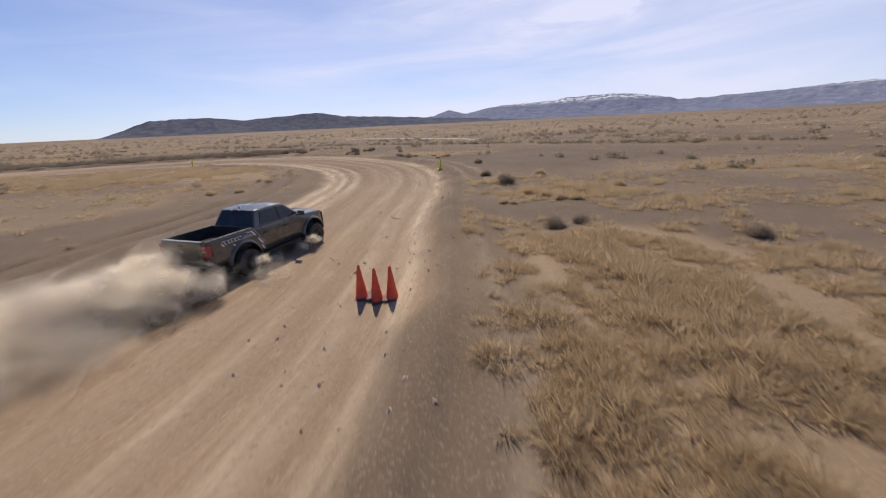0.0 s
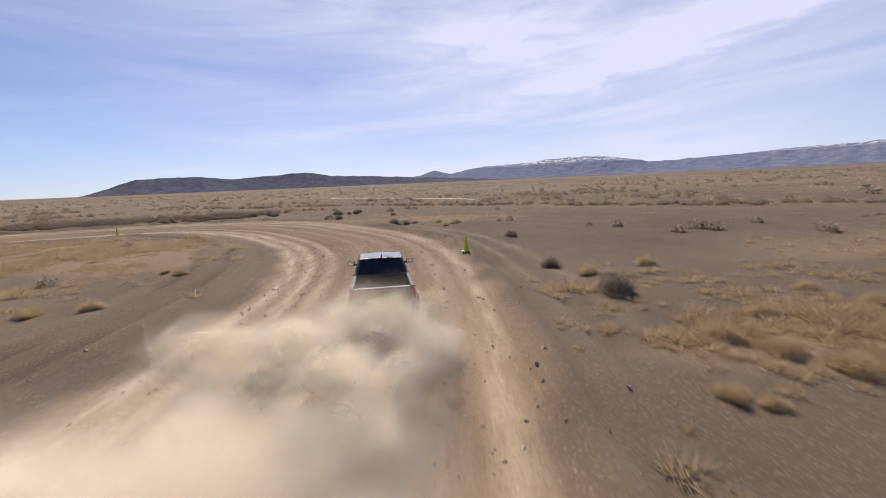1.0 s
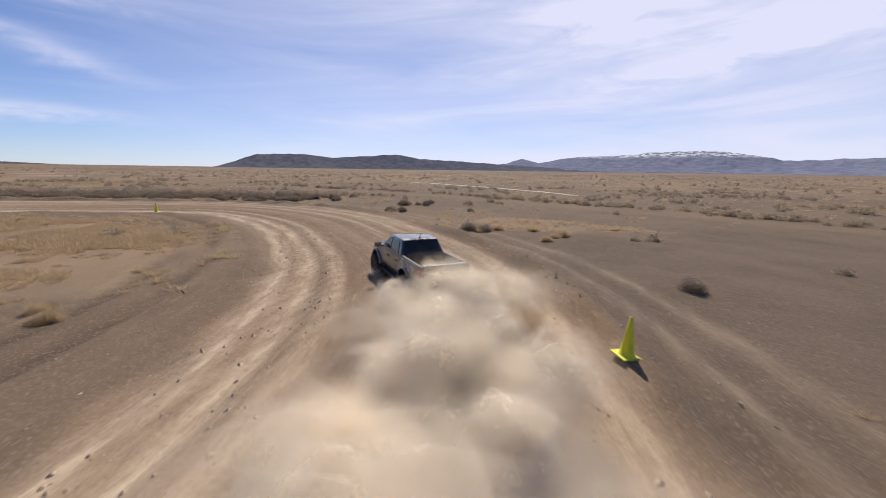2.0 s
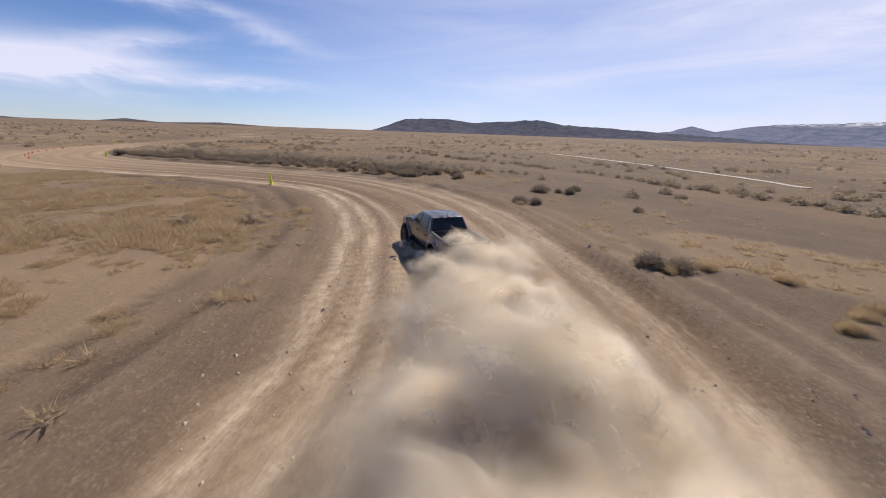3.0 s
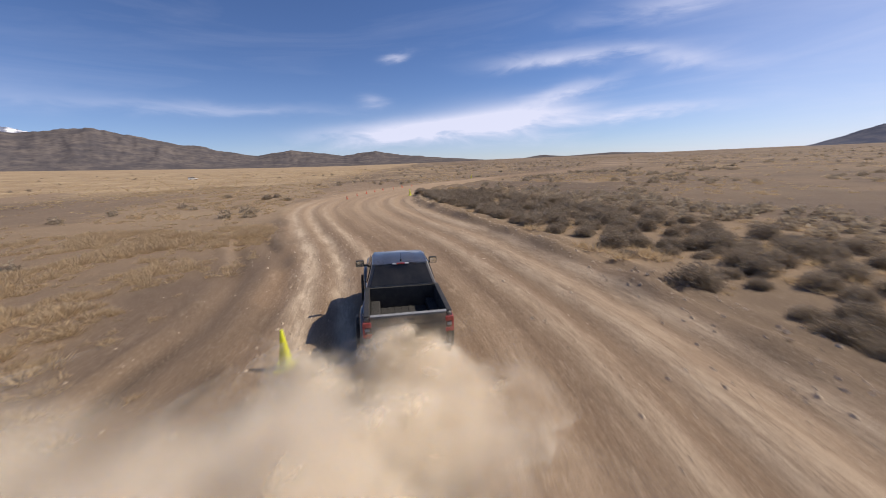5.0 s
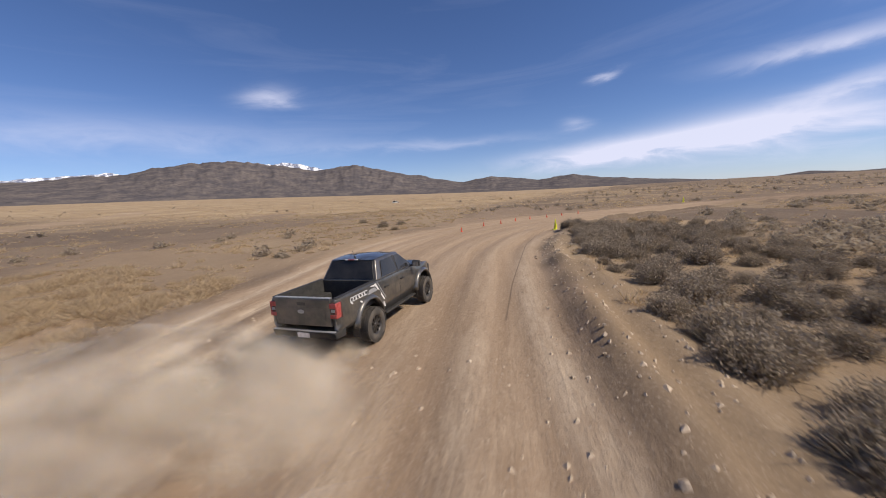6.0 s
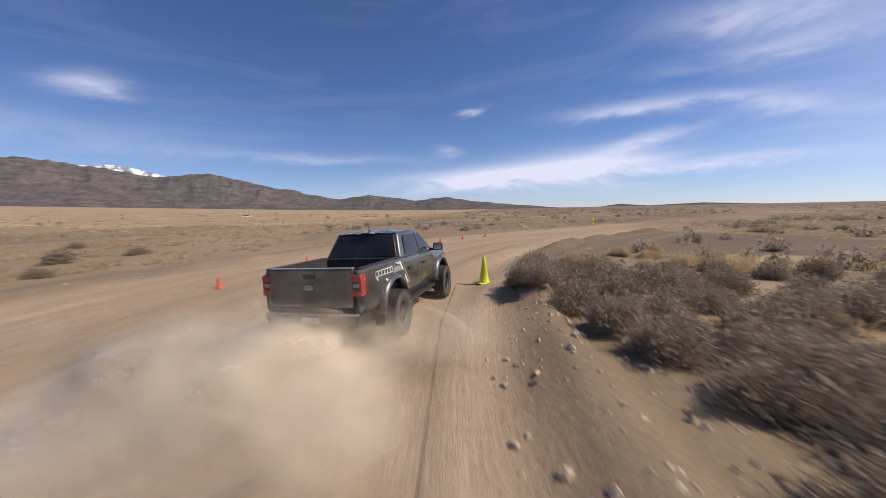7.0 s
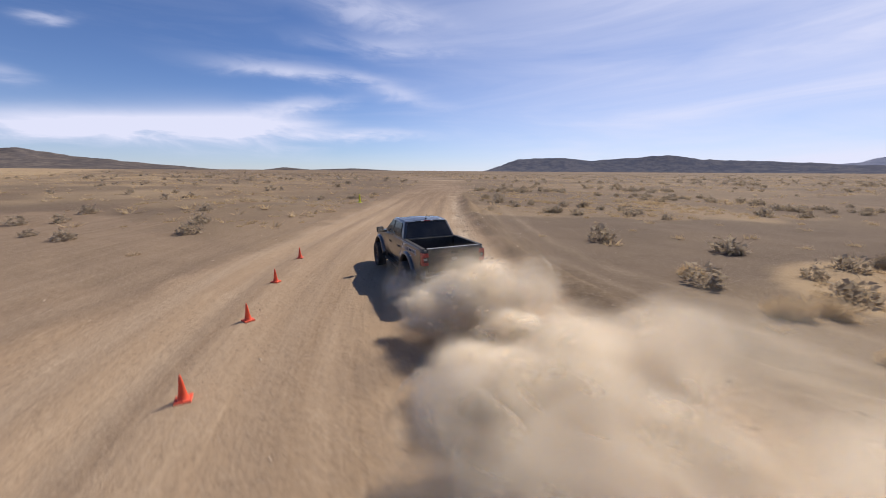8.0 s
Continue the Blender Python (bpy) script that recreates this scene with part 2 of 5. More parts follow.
    bp2 = n.new("ShaderNodeBump")
    bp2.inputs["Strength"].default_value, bp2.inputs["Distance"].default_value = 0.22, 0.08
    l.new(mul(streak, at["road"]), bp2.inputs["Height"])
    l.new(bp.outputs[0], bp2.inputs["Normal"])
    l.new(bp2.outputs[0], b.inputs["Normal"])
    return m


def plant_material(name, c1, c2, c3, through_light=0.5):
    """Dry leaves and stems, varied from clump to clump and along the stem."""
    m, n, l, b = material(name, 0.9)
    b.inputs["Specular IOR Level"].default_value = 0.1
    g = n.new("ShaderNodeNewGeometry")
    o = n.new("ShaderNodeObjectInfo")
    big = noise_fac(n, l, 0.5, 4, 0.6, None, 0.35, 0.65)
    c = mix(n, l, big, c1, c2)
    k = n.new("ShaderNodeMath")
    k.operation = "MULTIPLY"
    k.inputs[1].default_value = 0.75
    l.new(g.outputs["Random Per Island"], k.inputs[0])
    c = mix(n, l, k.outputs[0], c, c3)
    k2 = n.new("ShaderNodeMath")
    k2.operation = "MULTIPLY"
    k2.inputs[1].default_value = 0.4
    l.new(o.outputs["Random"], k2.inputs[0])
    c = mix(n, l, k2.outputs[0], c, c2)
    l.new(c, b.inputs["Base Color"])
    tr = n.new("ShaderNodeBsdfTranslucent")
    l.new(c, tr.inputs[0])
    ms = n.new("ShaderNodeMixShader")
    ms.inputs[0].default_value = through_light
    l.new(b.outputs[0], ms.inputs[1])
    l.new(tr.outputs[0], ms.inputs[2])
    l.new(ms.outputs[0], n["Material Output"].inputs[0])
    return m


def hill_material(name, low, high, snow=0.0):
    m, n, l, b = material(name, 1.0)
    b.inputs["Specular IOR Level"].default_value = 0.0
    f = noise_fac(n, l, 0.012, 9, 0.68, None, 0.42, 0.6)
    c = mix(n, l, f, low, high)
    sp = noise_fac(n, l, 0.05, 5, 0.7, None, 0.5, 0.62)
    k = n.new("ShaderNodeMath")
    k.operation = "MULTIPLY"
    k.inputs[1].default_value = 0.5
    l.new(sp, k.inputs[0])
    c = mix(n, l, k.outputs[0], c, tuple(v * 0.6 for v in low))
    if snow:
        q = n.new("ShaderNodeAttribute")
        q.attribute_name = "snow"
        s2 = noise_fac(n, l, 0.02, 7, 0.7, None, 0.46, 0.56)
        k = n.new("ShaderNodeMath")
        k.operation, k.use_clamp = "MULTIPLY", True
        l.new(q.outputs["Fac"], k.inputs[0])
        l.new(s2, k.inputs[1])
        c = mix(n, l, k.outputs[0], c, (0.8, 0.82, 0.86))
    l.new(c, b.inputs["Base Color"])
    return m


def dust_material():
    """Thin veils of dust: each is thickest in its middle and broken up by noise."""
    m, n, l, b = material("airborne_dust", 1.0)
    g = n.new("ShaderNodeAttribute")
    g.attribute_name = "thick"
    o = n.new("ShaderNodeTexCoord")
    f = noise_fac(n, l, 2.0, 5, 0.6, o.outputs["Object"], 0.08, 0.85)
    k = n.new("ShaderNodeMath")
    k.operation, k.use_clamp = "MULTIPLY", True
    l.new(g.outputs["Fac"], k.inputs[0])
    l.new(f, k.inputs[1])
    c = mix(n, l, noise_fac(n, l, 1.3, 3, 0.5, o.outputs["Object"]), (0.95, 0.855, 0.72), (0.975, 0.905, 0.79))
    d = n.new("ShaderNodeBsdfDiffuse")
    tr = n.new("ShaderNodeBsdfTranslucent")
    l.new(c, d.inputs[0])
    l.new(c, tr.inputs[0])
    ms = n.new("ShaderNodeMixShader")
    ms.inputs[0].default_value = 0.5
    l.new(d.outputs[0], ms.inputs[1])
    l.new(tr.outputs[0], ms.inputs[2])
    clear = n.new("ShaderNodeBsdfTransparent")
    out = n.new("ShaderNodeMixShader")
    l.new(k.outputs[0], out.inputs[0])
    l.new(clear.outputs[0], out.inputs[1])
    l.new(ms.outputs[0], out.inputs[2])
    l.new(out.outputs[0], n["Material Output"].inputs[0])
    return m


SOIL = ground_material()
STRAW = plant_material("dry_grass", (0.54, 0.41, 0.255), (0.66, 0.515, 0.335), (0.42, 0.325, 0.215))
SAGE = plant_material("sagebrush_leaf", (0.34, 0.28, 0.21), (0.45, 0.375, 0.285), (0.185, 0.145, 0.105), 0.3)
SCRUB = plant_material("low_scrub_leaf", (0.38, 0.315, 0.235), (0.47, 0.395, 0.30), (0.25, 0.20, 0.145))
TWIG = simple("bare_twig", (0.14, 0.10, 0.075), (0.24, 0.19, 0.15), 0.9)
STONE = simple("pale_stone", (0.40, 0.31, 0.225), (0.56, 0.46, 0.35), 0.9, 0, 9, 0.5, 30)
DUST = dust_material()
# air haze is painted into the colour of mesa and mountains, faintly of hills
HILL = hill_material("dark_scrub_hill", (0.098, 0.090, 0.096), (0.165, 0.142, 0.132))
MESA = hill_material("haze_tinted_mesa", (0.095, 0.105, 0.145), (0.15, 0.15, 0.175))
PEAK = hill_material("haze_tinted_snowy_mountain", (0.17, 0.195, 0.28), (0.25, 0.265, 0.345), 1.0)
PAINT = simple("dusty_grey_car_paint", (0.052, 0.053, 0.053), (0.135, 0.120, 0.102), 0.36, 0.45, 3.0)
PAINT.node_tree.nodes["Principled BSDF"].inputs["Coat Weight"].default_value = 1.0
BLACK = simple("black_trim_plastic", (0.018, 0.018, 0.019), (0.045, 0.041, 0.036), 0.6, 0, 5, 0.2, 90)
BED = simple("spray_on_bed_liner", (0.022, 0.022, 0.022), (0.05, 0.046, 0.041), 0.85, 0, 6, 0.5, 120)
GLASS = simple("dark_tinted_glass", (0.012, 0.013, 0.014), (0.040, 0.037, 0.033), 0.10, 0, 1.5)
RUBBER = simple("dusty_tyre_rubber", (0.03, 0.029, 0.028), (0.11, 0.092, 0.074), 0.9, 0, 5, 0.4, 60)
ALLOY = simple("dark_grey_alloy", (0.04, 0.04, 0.043), (0.10, 0.09, 0.08), 0.4, 0.6, 8)
CHROME = simple("bright_metal", (0.55, 0.55, 0.55), (0.65, 0.63, 0.6), 0.2, 1.0, 8)
SMOKED = simple("smoked_lamp_lens", (0.05, 0.022, 0.02), (0.10, 0.05, 0.045), 0.15, 0, 8)
REDLENS = simple("red_lamp_lens", (0.30, 0.035, 0.035), (0.40, 0.09, 0.08), 0.15, 0, 12)
PALELENS = simple("clear_lamp_lens", (0.6, 0.55, 0.53), (0.75, 0.72, 0.7), 0.15, 0, 12)
WHITE = simple("white_decal", (0.62, 0.62, 0.62), (0.75, 0.74, 0.73), 0.4, 0, 8)
GREY = simple("grey_decal", (0.22, 0.22, 0.23), (0.30, 0.30, 0.30), 0.4, 0, 8)
YELLOW = simple("fluorescent_yellow_rubber", (0.62, 0.66, 0.02), (0.74, 0.74, 0.05), 0.55, 0, 5)
ORANGE = simple("faded_orange_red_rubber", (0.72, 0.075, 0.03), (0.80, 0.13, 0.07), 0.55, 0, 5)
DARKCONE = simple("dark_cone_foot", (0.05, 0.03, 0.025), (0.10, 0.06, 0.05), 0.7, 0, 5)
GRAVEL = simple("pale_gravel_strip", (0.55, 0.50, 0.44), (0.66, 0.61, 0.55), 0.95, 0, 0.3, 0, 40, False)

# ---- the track's plan: centre line and half width ----
LINE = [(-180, -260, 5), (-60, -100, 6), (-14, -28, 6), (-2.5, -8, 5.8), (2.0, 4, 5.3), (3.2, 15, 4.8), (3.5, 27, 4.9), (1.0, 38, 5.5), (-4.8, 46.5, 5.6), (-13, 54, 6.0),
        (-24, 58, 5.6), (-36, 56.5, 6), (-50, 52.2, 6.2), (-62, 48.6, 6.9), (-74, 48.5, 7.0), (-84, 52, 6.0), (-96, 61.5, 5.0),
        (-118, 82, 4.6), (-147, 110, 4.4), (-200, 150, 4.5), (-420, 260, 5)]


def smooth_line(points, step=1.0):
    p = np.array(points, float)
    p = np.vstack([2 * p[0] - p[1], p, 2 * p[-1] - p[-2]])
    out = []
    for i in range(1, len(p) - 2):
        a, b, c, d = p[i - 1], p[i], p[i + 1], p[i + 2]
        k = max(2, int(np.hypot(*(c - b)[:2]) / step))
        k = min(k, 40)
        t = (np.arange(k) / k)[:, None]
        out.append(0.5 * (2 * b + (c - a) * t + (2 * a - 5 * b + 4 * c - d) * t ** 2 + (3 * b - a - 3 * c + d) * t ** 3))
    return np.vstack(out + [p[-2:-1]])


def lane_of(line, x, y):
    """Along, across (right positive) and half width at points of the plan."""
    a, b = line[:-1], line[1:]
    d = (b - a)[:, :2]
    ln = np.hypot(d[:, 0], d[:, 1])
    start = np.r_[0, np.cumsum(ln)[:-1]]
    s, u, w = np.zeros(len(x)), np.zeros(len(x)), np.zeros(len(x))
    for k in range(0, len(x), 20000):
        px, py = x[k:k + 20000, None] - a[None, :, 0], y[k:k + 20000, None] - a[None, :, 1]
        t = np.clip((px * d[:, 0] + py * d[:, 1]) / ln ** 2, 0, 1)
        ex, ey = px - t * d[:, 0], py - t * d[:, 1]
        q = ex * ex + ey * ey
        i = q.argmin(1)
        r = np.arange(len(i))
        side = np.sign(d[i, 1] * px[r, i] - d[i, 0] * py[r, i])
        s[k:k + 20000] = start[i] + t[r, i] * ln[i]
        u[k:k + 20000] = side * np.sqrt(q[r, i])
        w[k:k + 20000] = a[i, 2] + t[r, i] * (b - a)[i, 2]
    return s, u, w


TRACK = smooth_line(LINE)
SIDE_ROAD = smooth_line([(400, -160, 2.5), (120, 8, 2.2), (60, 40, 2.2), (30, 60, 2.2), (8, 76, 2.2), (-14, 89, 2.2), (-60, 104, 2.2), (-160, 140, 2.2), (-420, 300, 2.2)], 3)
INNER = smooth_line([(-44, 45.5, 1.5), (-38, 48.8, 1.5), (-33, 50.5, 1.5), (-29, 51.0, 1.5), (-25.5, 50.5, 1.5), (-19.6, 47.9, 1.5), (-15.6, 44.8, 1.5), (-10.7, 39.5, 1.5), (-7.2, 34, 1.5), (-5.4, 27, 1.5), (-5.5, 16, 1.5), (-10, 2, 1.5)], 1.5)
rng = np.random.default_rng(7)
LATTICE = rng.random((256, 256))


def vnoise(x, y, scale, off=0):
    """Smooth value noise, 0 to 1, of features about 1 / scale metres."""
    x, y = x * scale + 37.3 + off * 11.7, y * scale + 91.1 + off * 5.3
    i, j = np.floor(x).astype(int), np.floor(y).astype(int)
    fx, fy = x - i, y - j
    fx, fy = fx * fx * (3 - 2 * fx), fy * fy * (3 - 2 * fy)
    g = lambda p, q: LATTICE[p % 256, q % 256]
    return (g(i, j) * (1 - fx) + g(i + 1, j) * fx) * (1 - fy) + (g(i, j + 1) * (1 - fx) + g(i + 1, j + 1) * fx) * fy


def fnoise(x, y, scale, off=0):
    return 0.5 * vnoise(x, y, scale, off) + 0.3 * vnoise(x, y, scale * 2.1, off + 1) + 0.2 * vnoise(x, y, scale * 4.3, off + 2)


def step(x, a, b):
    t = np.clip((x - a) / (b - a), 0, 1)
    return t * t * (3 - 2 * t)


def blob(x, y, cx, cy, rx, ry, turn=0.0):
    """1 inside an uneven ellipse of the plan, 0 well outside."""
    c, s = math.cos(radians(turn)), math.sin(radians(turn))
    dx, dy = x - cx, y - cy
    r = np.hypot((dx * c + dy * s) / rx, (-dx * s + dy * c) / ry) + (fnoise(x, y, 0.15, 5) - 0.5) * 0.7
    return 1 - step(r, 0.8, 1.15)


def sand_flat(x, y):
    """The bare sandy yard inside the second bend, marked by the small cones."""
    yard = np.maximum(blob(x, y, -80, 46, 17, 7, 12), blob(x, y, -100, 44, 20, 9, 10) * 0.8)
    return np.maximum(yard, np.maximum(0.75 * blob(x, y, -117, -42, 26, 6, 40), 0.38 * blob(x, y, -75, 28, 60, 26, 8)))


def straw_cover(x, y):
    """How much dry grass stands at a place of the plan."""
    n = fnoise(x, y, 0.07, 3)
    base = 0.2 + 0.35 * step(n, 0.4, 0.65)
    far = step(np.hypot(x + 25, y - 45), 70, 160)
    c = base * (0.55 + 0.6 * far)
    c = np.maximum(c, 0.95 * blob(x, y, 34, -7, 25, 20))
    c = np.maximum(c, 0.9 * blob(x, y, 14.5, -2, 5, 16))
    c = np.maximum(c, 0.55 * blob(x, y, 40, 28, 22, 6, -10))
    c = np.maximum(c, 0.95 * blob(x, y, -20, 40, 14, 5, -28))
    c = np.maximum(c, 0.85 * blob(x, y, -34, 38, 14, 7, 0))
    c = np.maximum(c, 0.75 * blob(x, y, -43, 39, 13, 8, 10))
    c = np.maximum(c, 0.65 * blob(x, y, 16.5, 20.5, 5, 2.4, 8))
    c = np.maximum(c, 0.95 * blob(x, y, -76.3, 66.5, 2.2, 4.2))
    c = np.maximum(c, 0.7 * blob(x, y, -88, 90, 10, 3, -40))
    c = np.maximum(c, 0.6 * blob(x, y, -22, 20, 13, 9, 10))
    c = np.maximum(c, 0.75 * blob(x, y, 10, 54, 9, 4, -15))
    c = np.maximum(c, 0.6 * blob(x, y, -52, 36, 22, 8, -5))
    c = np.maximum(c, 0.75 * blob(x, y, -90, 25, 60, 13, 10))
    c = np.maximum(c, 0.45 * blob(x, y, -48, 68, 30, 9, 16))
    c = np.maximum(c, 0.9 * step(-x, 60, 140) * step(45 - y, 0, 40))
    c = np.maximum(c, 0.5 * blob(x, y, -92, 80, 16, 5, 40))
    c = np.maximum(c, 0.7 * blob(x, y, -50, 66, 27, 7.0, 17))
    bare = np.maximum(blob(x, y, 20, 42, 17, 13), blob(x, y, -4, 30, 4, 14) * 0.8)
    return np.clip(c * (1 - 0.8 * bare) * (1 - 0.85 * sand_flat(x, y)), 0, 1)


def sage_cover(x, y):
    """How densely sagebrush stands at a place of the plan."""
    n = fnoise(x, y, 0.09, 9)
    far = step(np.hypot(x + 25, y - 45), 45, 130)
    c = 0.16 * step(n, 0.5, 0.66) + 0.3 * far * step(n, 0.42, 0.6)
    c = np.maximum(c, 0.97 * blob(x, y, -63, 60.5, 13, 4.2, 16))
    c = np.maximum(c, 0.85 * blob(x, y, -49, 65, 30, 6.5, 17))
    c = np.maximum(c, 0.75 * blob(x, y, -48, 73, 32, 8, 15))
    c = np.maximum(c, 0.8 * blob(x, y, 22, 70, 30, 2.0, -32))
    c = np.maximum(c, 0.6 * blob(x, y, -110, 82, 5, 10, 40) * 0.4)
    s = np.maximum(sand_flat(x, y), blob(x, y, 30, 0, 22, 22) * 0.3)
    s = np.maximum(s, blob(x, y, -85, 68, 12, 8, 40) * 0.85)
    s = np.maximum(s, 0.85 * blob(x, y, -116, 58, 30, 17, 20))
    s = np.maximum(s, 0.8 * step(-x, 30, 70) * step(46 - y, 0, 15))
    return np.clip(c * (1 - s), 0, 1)


# ---- ground: one sheet to the horizon ----
def spread(lo, hi, stepsize, reach):
    near = np.arange(lo, hi + 1e-6, stepsize)
    grow, d = [], stepsize
    x = 0
    while x < reach:
        d *= 1.16
        x += d
        grow.append(x)
    grow = np.array(grow)
    return np.r_[lo - grow[::-1], near, hi + grow]


def rise(x, y):
    """The plain lifts slowly towards the hills in the south-west."""
    r = np.hypot(x + 30, y - 45)
    b = np.degrees(np.arctan2(-(x + 30), y - 45)) % 360
    up = step(b, 95, 165) * (1 - step(b, 200, 300))
    return np.maximum(r - 180, 0) * math.tan(radians(1.5)) * up + np.maximum(r - 250, 0) * 0.003


def relief(x, y, s, u, w):
    """Ground height: ruts, berms and clods of the track, hummocks of the plain."""
    off = np.abs(u) - w
    on = 1 - step(off, -0.6, 0.9)
    wob = (vnoise(s, s * 0, 0.07, 2) - 0.5) * 1.6
    z = -0.05 * on
    for c0, wd, dp in ((-3.3, 0.35, 0.09), (-1.6, 0.3, 0.05), (0.6, 0.35, 0.06), (2.4, 0.3, 0.07), (4.0, 0.4, 0.08)):
        q = (u - c0 * w / 5.2 - wob) / wd
        z = z - dp * np.exp(-q * q) * on + dp * 0.7 * (np.exp(-(q - 2.2) ** 2) + np.exp(-(q + 2.2) ** 2)) * on
    berm = np.exp(-((u - w - 0.5) / 0.5) ** 2) * 0.34 * (0.3 + 1.3 * vnoise(x, y, 0.5, 4)) + np.exp(-((u + w + 0.4) / 0.5) ** 2) * 0.08
    shoulder = np.exp(-((u - w - 1.7) / 0.35) ** 2) * 0.22 * vnoise(x, y, 0.6, 8) - np.exp(-((u - w - 1.15) / 0.22) ** 2) * 0.08
    rough = (fnoise(x, y, 0.9, 6) - 0.5) * (0.10 - 0.075 * on) + (fnoise(x, y, 0.12, 7) - 0.5) * 0.35 * (1 - on)
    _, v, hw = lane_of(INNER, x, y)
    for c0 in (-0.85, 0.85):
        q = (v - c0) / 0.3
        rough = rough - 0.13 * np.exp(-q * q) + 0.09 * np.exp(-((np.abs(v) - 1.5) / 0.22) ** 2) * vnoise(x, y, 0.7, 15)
    near = 1 - step(np.hypot(x + 40, y - 45), 150, 400)
    return (z + berm + shoulder + rough) * near + rise(x, y)


def height_at(x, y):
    x, y = np.atleast_1d(np.asarray(x, float)), np.atleast_1d(np.asarray(y, float))
    return relief(x, y, *lane_of(TRACK, x, y))


def put_mesh(name, verts, faces, mat, smooth=False):
    """A mesh object from arrays of points and of equal-sized faces."""
    me = bpy.data.meshes.new(name)
    k = faces.shape[1]
    me.vertices.add(len(verts))
    me.vertices.foreach_set("co", np.ascontiguousarray(verts, np.float32).ravel())
    me.loops.add(faces.size)
    me.loops.foreach_set("vertex_index", np.ascontiguousarray(faces, np.int32).ravel())
    me.polygons.add(len(faces))
    me.polygons.foreach_set("loop_start", np.arange(0, faces.size, k, dtype=np.int32))
    me.polygons.foreach_set("use_smooth", np.full(len(faces), smooth))
    me.update(calc_edges=True)
    me.materials.append(mat)
    return me


def attribute(me, name, values):
    at = me.attributes.new(name, "FLOAT", "POINT")
    at.data.foreach_set("value", np.ascontiguousarray(values, np.float32))


def ground():
    xs, ys = spread(-112, 34, 0.36, 4700), spread(-10, 82, 0.36, 4700)
    gx, gy = np.meshgrid(xs, ys)
    x, y = gx.ravel(), gy.ravel()
    s, u, w = lane_of(TRACK, x, y)
    z = relief(x, y, s, u, w)
    nx, ny = len(xs), len(ys)
    i = (np.arange(ny - 1)[:, None] * nx + np.arange(nx - 1)[None]).ravel()
    me = put_mesh("ground", np.c_[x, y, z], np.c_[i, i + 1, i + nx + 1, i + nx], SOIL, True)
    edge = (vnoise(x, y, 0.6, 12) - 0.5) * 1.2
    road = 1 - step(np.abs(u) - w + edge, -0.5, 0.6)
    _, u2, w2 = lane_of(SIDE_ROAD, x, y)
    road2 = 0.45 * (1 - step(np.abs(u2) - w2, -0.3, 0.6))
    wob = (vnoise(s, s * 0, 0.07, 2) - 0.5) * 1.6
    rut = np.zeros(len(x))
    for c0, wd, k in ((-4.4, 0.38, 1.0), (-3.3, 0.30, 1.0), (-2.2, 0.28, 0.7), (0.2, 0.5, 0.15), (1.5, 0.4, 0.3), (3.2, 0.4, 0.45), (4.6, 0.38, 0.75)):
        rut += k * np.exp(-((u - c0 * w / 5.2 - wob) / wd) ** 2)
    for c0, k in ((1.9, 0.3), (3.0, 0.45), (3.9, 0.35)):
        rut += k * np.exp(-((u - c0 * w / 5.2 - wob * 0.6) / 0.28) ** 2) * step(-x, -2, 8) * (1 - step(-x, 40, 52))
    ridge = 0.85 * np.exp(-((u - w + 0.95 - wob * 0.4) / 0.4) ** 2) * step(-x, 73, 79) * (0.4 + 0.6 * vnoise(s, u, 0.5, 23))
    beside = 0.3 * (np.exp(-((u - w - 1.9 - wob) / 0.25) ** 2) + np.exp(-((u - w - 3.6 - wob) / 0.3) ** 2)) * vnoise(s, u, 0.1, 3)
    _, v, _ = lane_of(INNER, x, y)
    inner = 0.2 * np.exp(-((np.abs(v) - 1.4) / 0.3) ** 2) * vnoise(x, y, 0.3, 16)
    attribute(me, "road", np.clip(np.maximum(np.maximum(road, road2), np.maximum(np.maximum(0.65 * sand_flat(x, y), 0.42 * (u < 0) * (1 - step(-u - w, 2.0, 7.0)) * step(y, 20, 34)), 0.2 * (1 - step(np.abs(v), 1.2, 2.2)))), 0, 1))
    attribute(me, "rut", np.clip(np.clip(rut, 0, 1) * road * (0.25 + 0.75 * step(x, -75, -40)) + ridge + (beside + inner) * (1 - road), 0, 1))
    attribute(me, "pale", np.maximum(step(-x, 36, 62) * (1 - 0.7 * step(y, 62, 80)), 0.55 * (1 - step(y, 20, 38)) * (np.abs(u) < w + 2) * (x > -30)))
    # where the shade down in the inner grooves is painted on
    attribute(me, "groove_shade", np.exp(-((np.abs(v) - 0.85) / 0.26) ** 2) * step(vnoise(x, y, 0.35, 21), 0.2, 0.6) * (1 - road))
    attribute(me, "dark_line", np.where((x < -49) & (x > -72), y - np.interp(x, (-72, -68, -63, -55.4, -53, -49), (53.4, 53.5, 54.05, 55.6, 56.1, 57.1)), 5.0))
    attribute(me, "straw", np.clip(straw_cover(x, y) * 0.95, 0, 1))
    lane = me.attributes.new("lane", "FLOAT_VECTOR", "POINT")
    lane.data.foreach_set("vector", np.c_[s, u, u * 0].astype(np.float32).ravel())
    return tagged(new("ground", me), "dusty grey-brown desert plain with a churned pale dirt track", "ground", kind="structure")


ground()


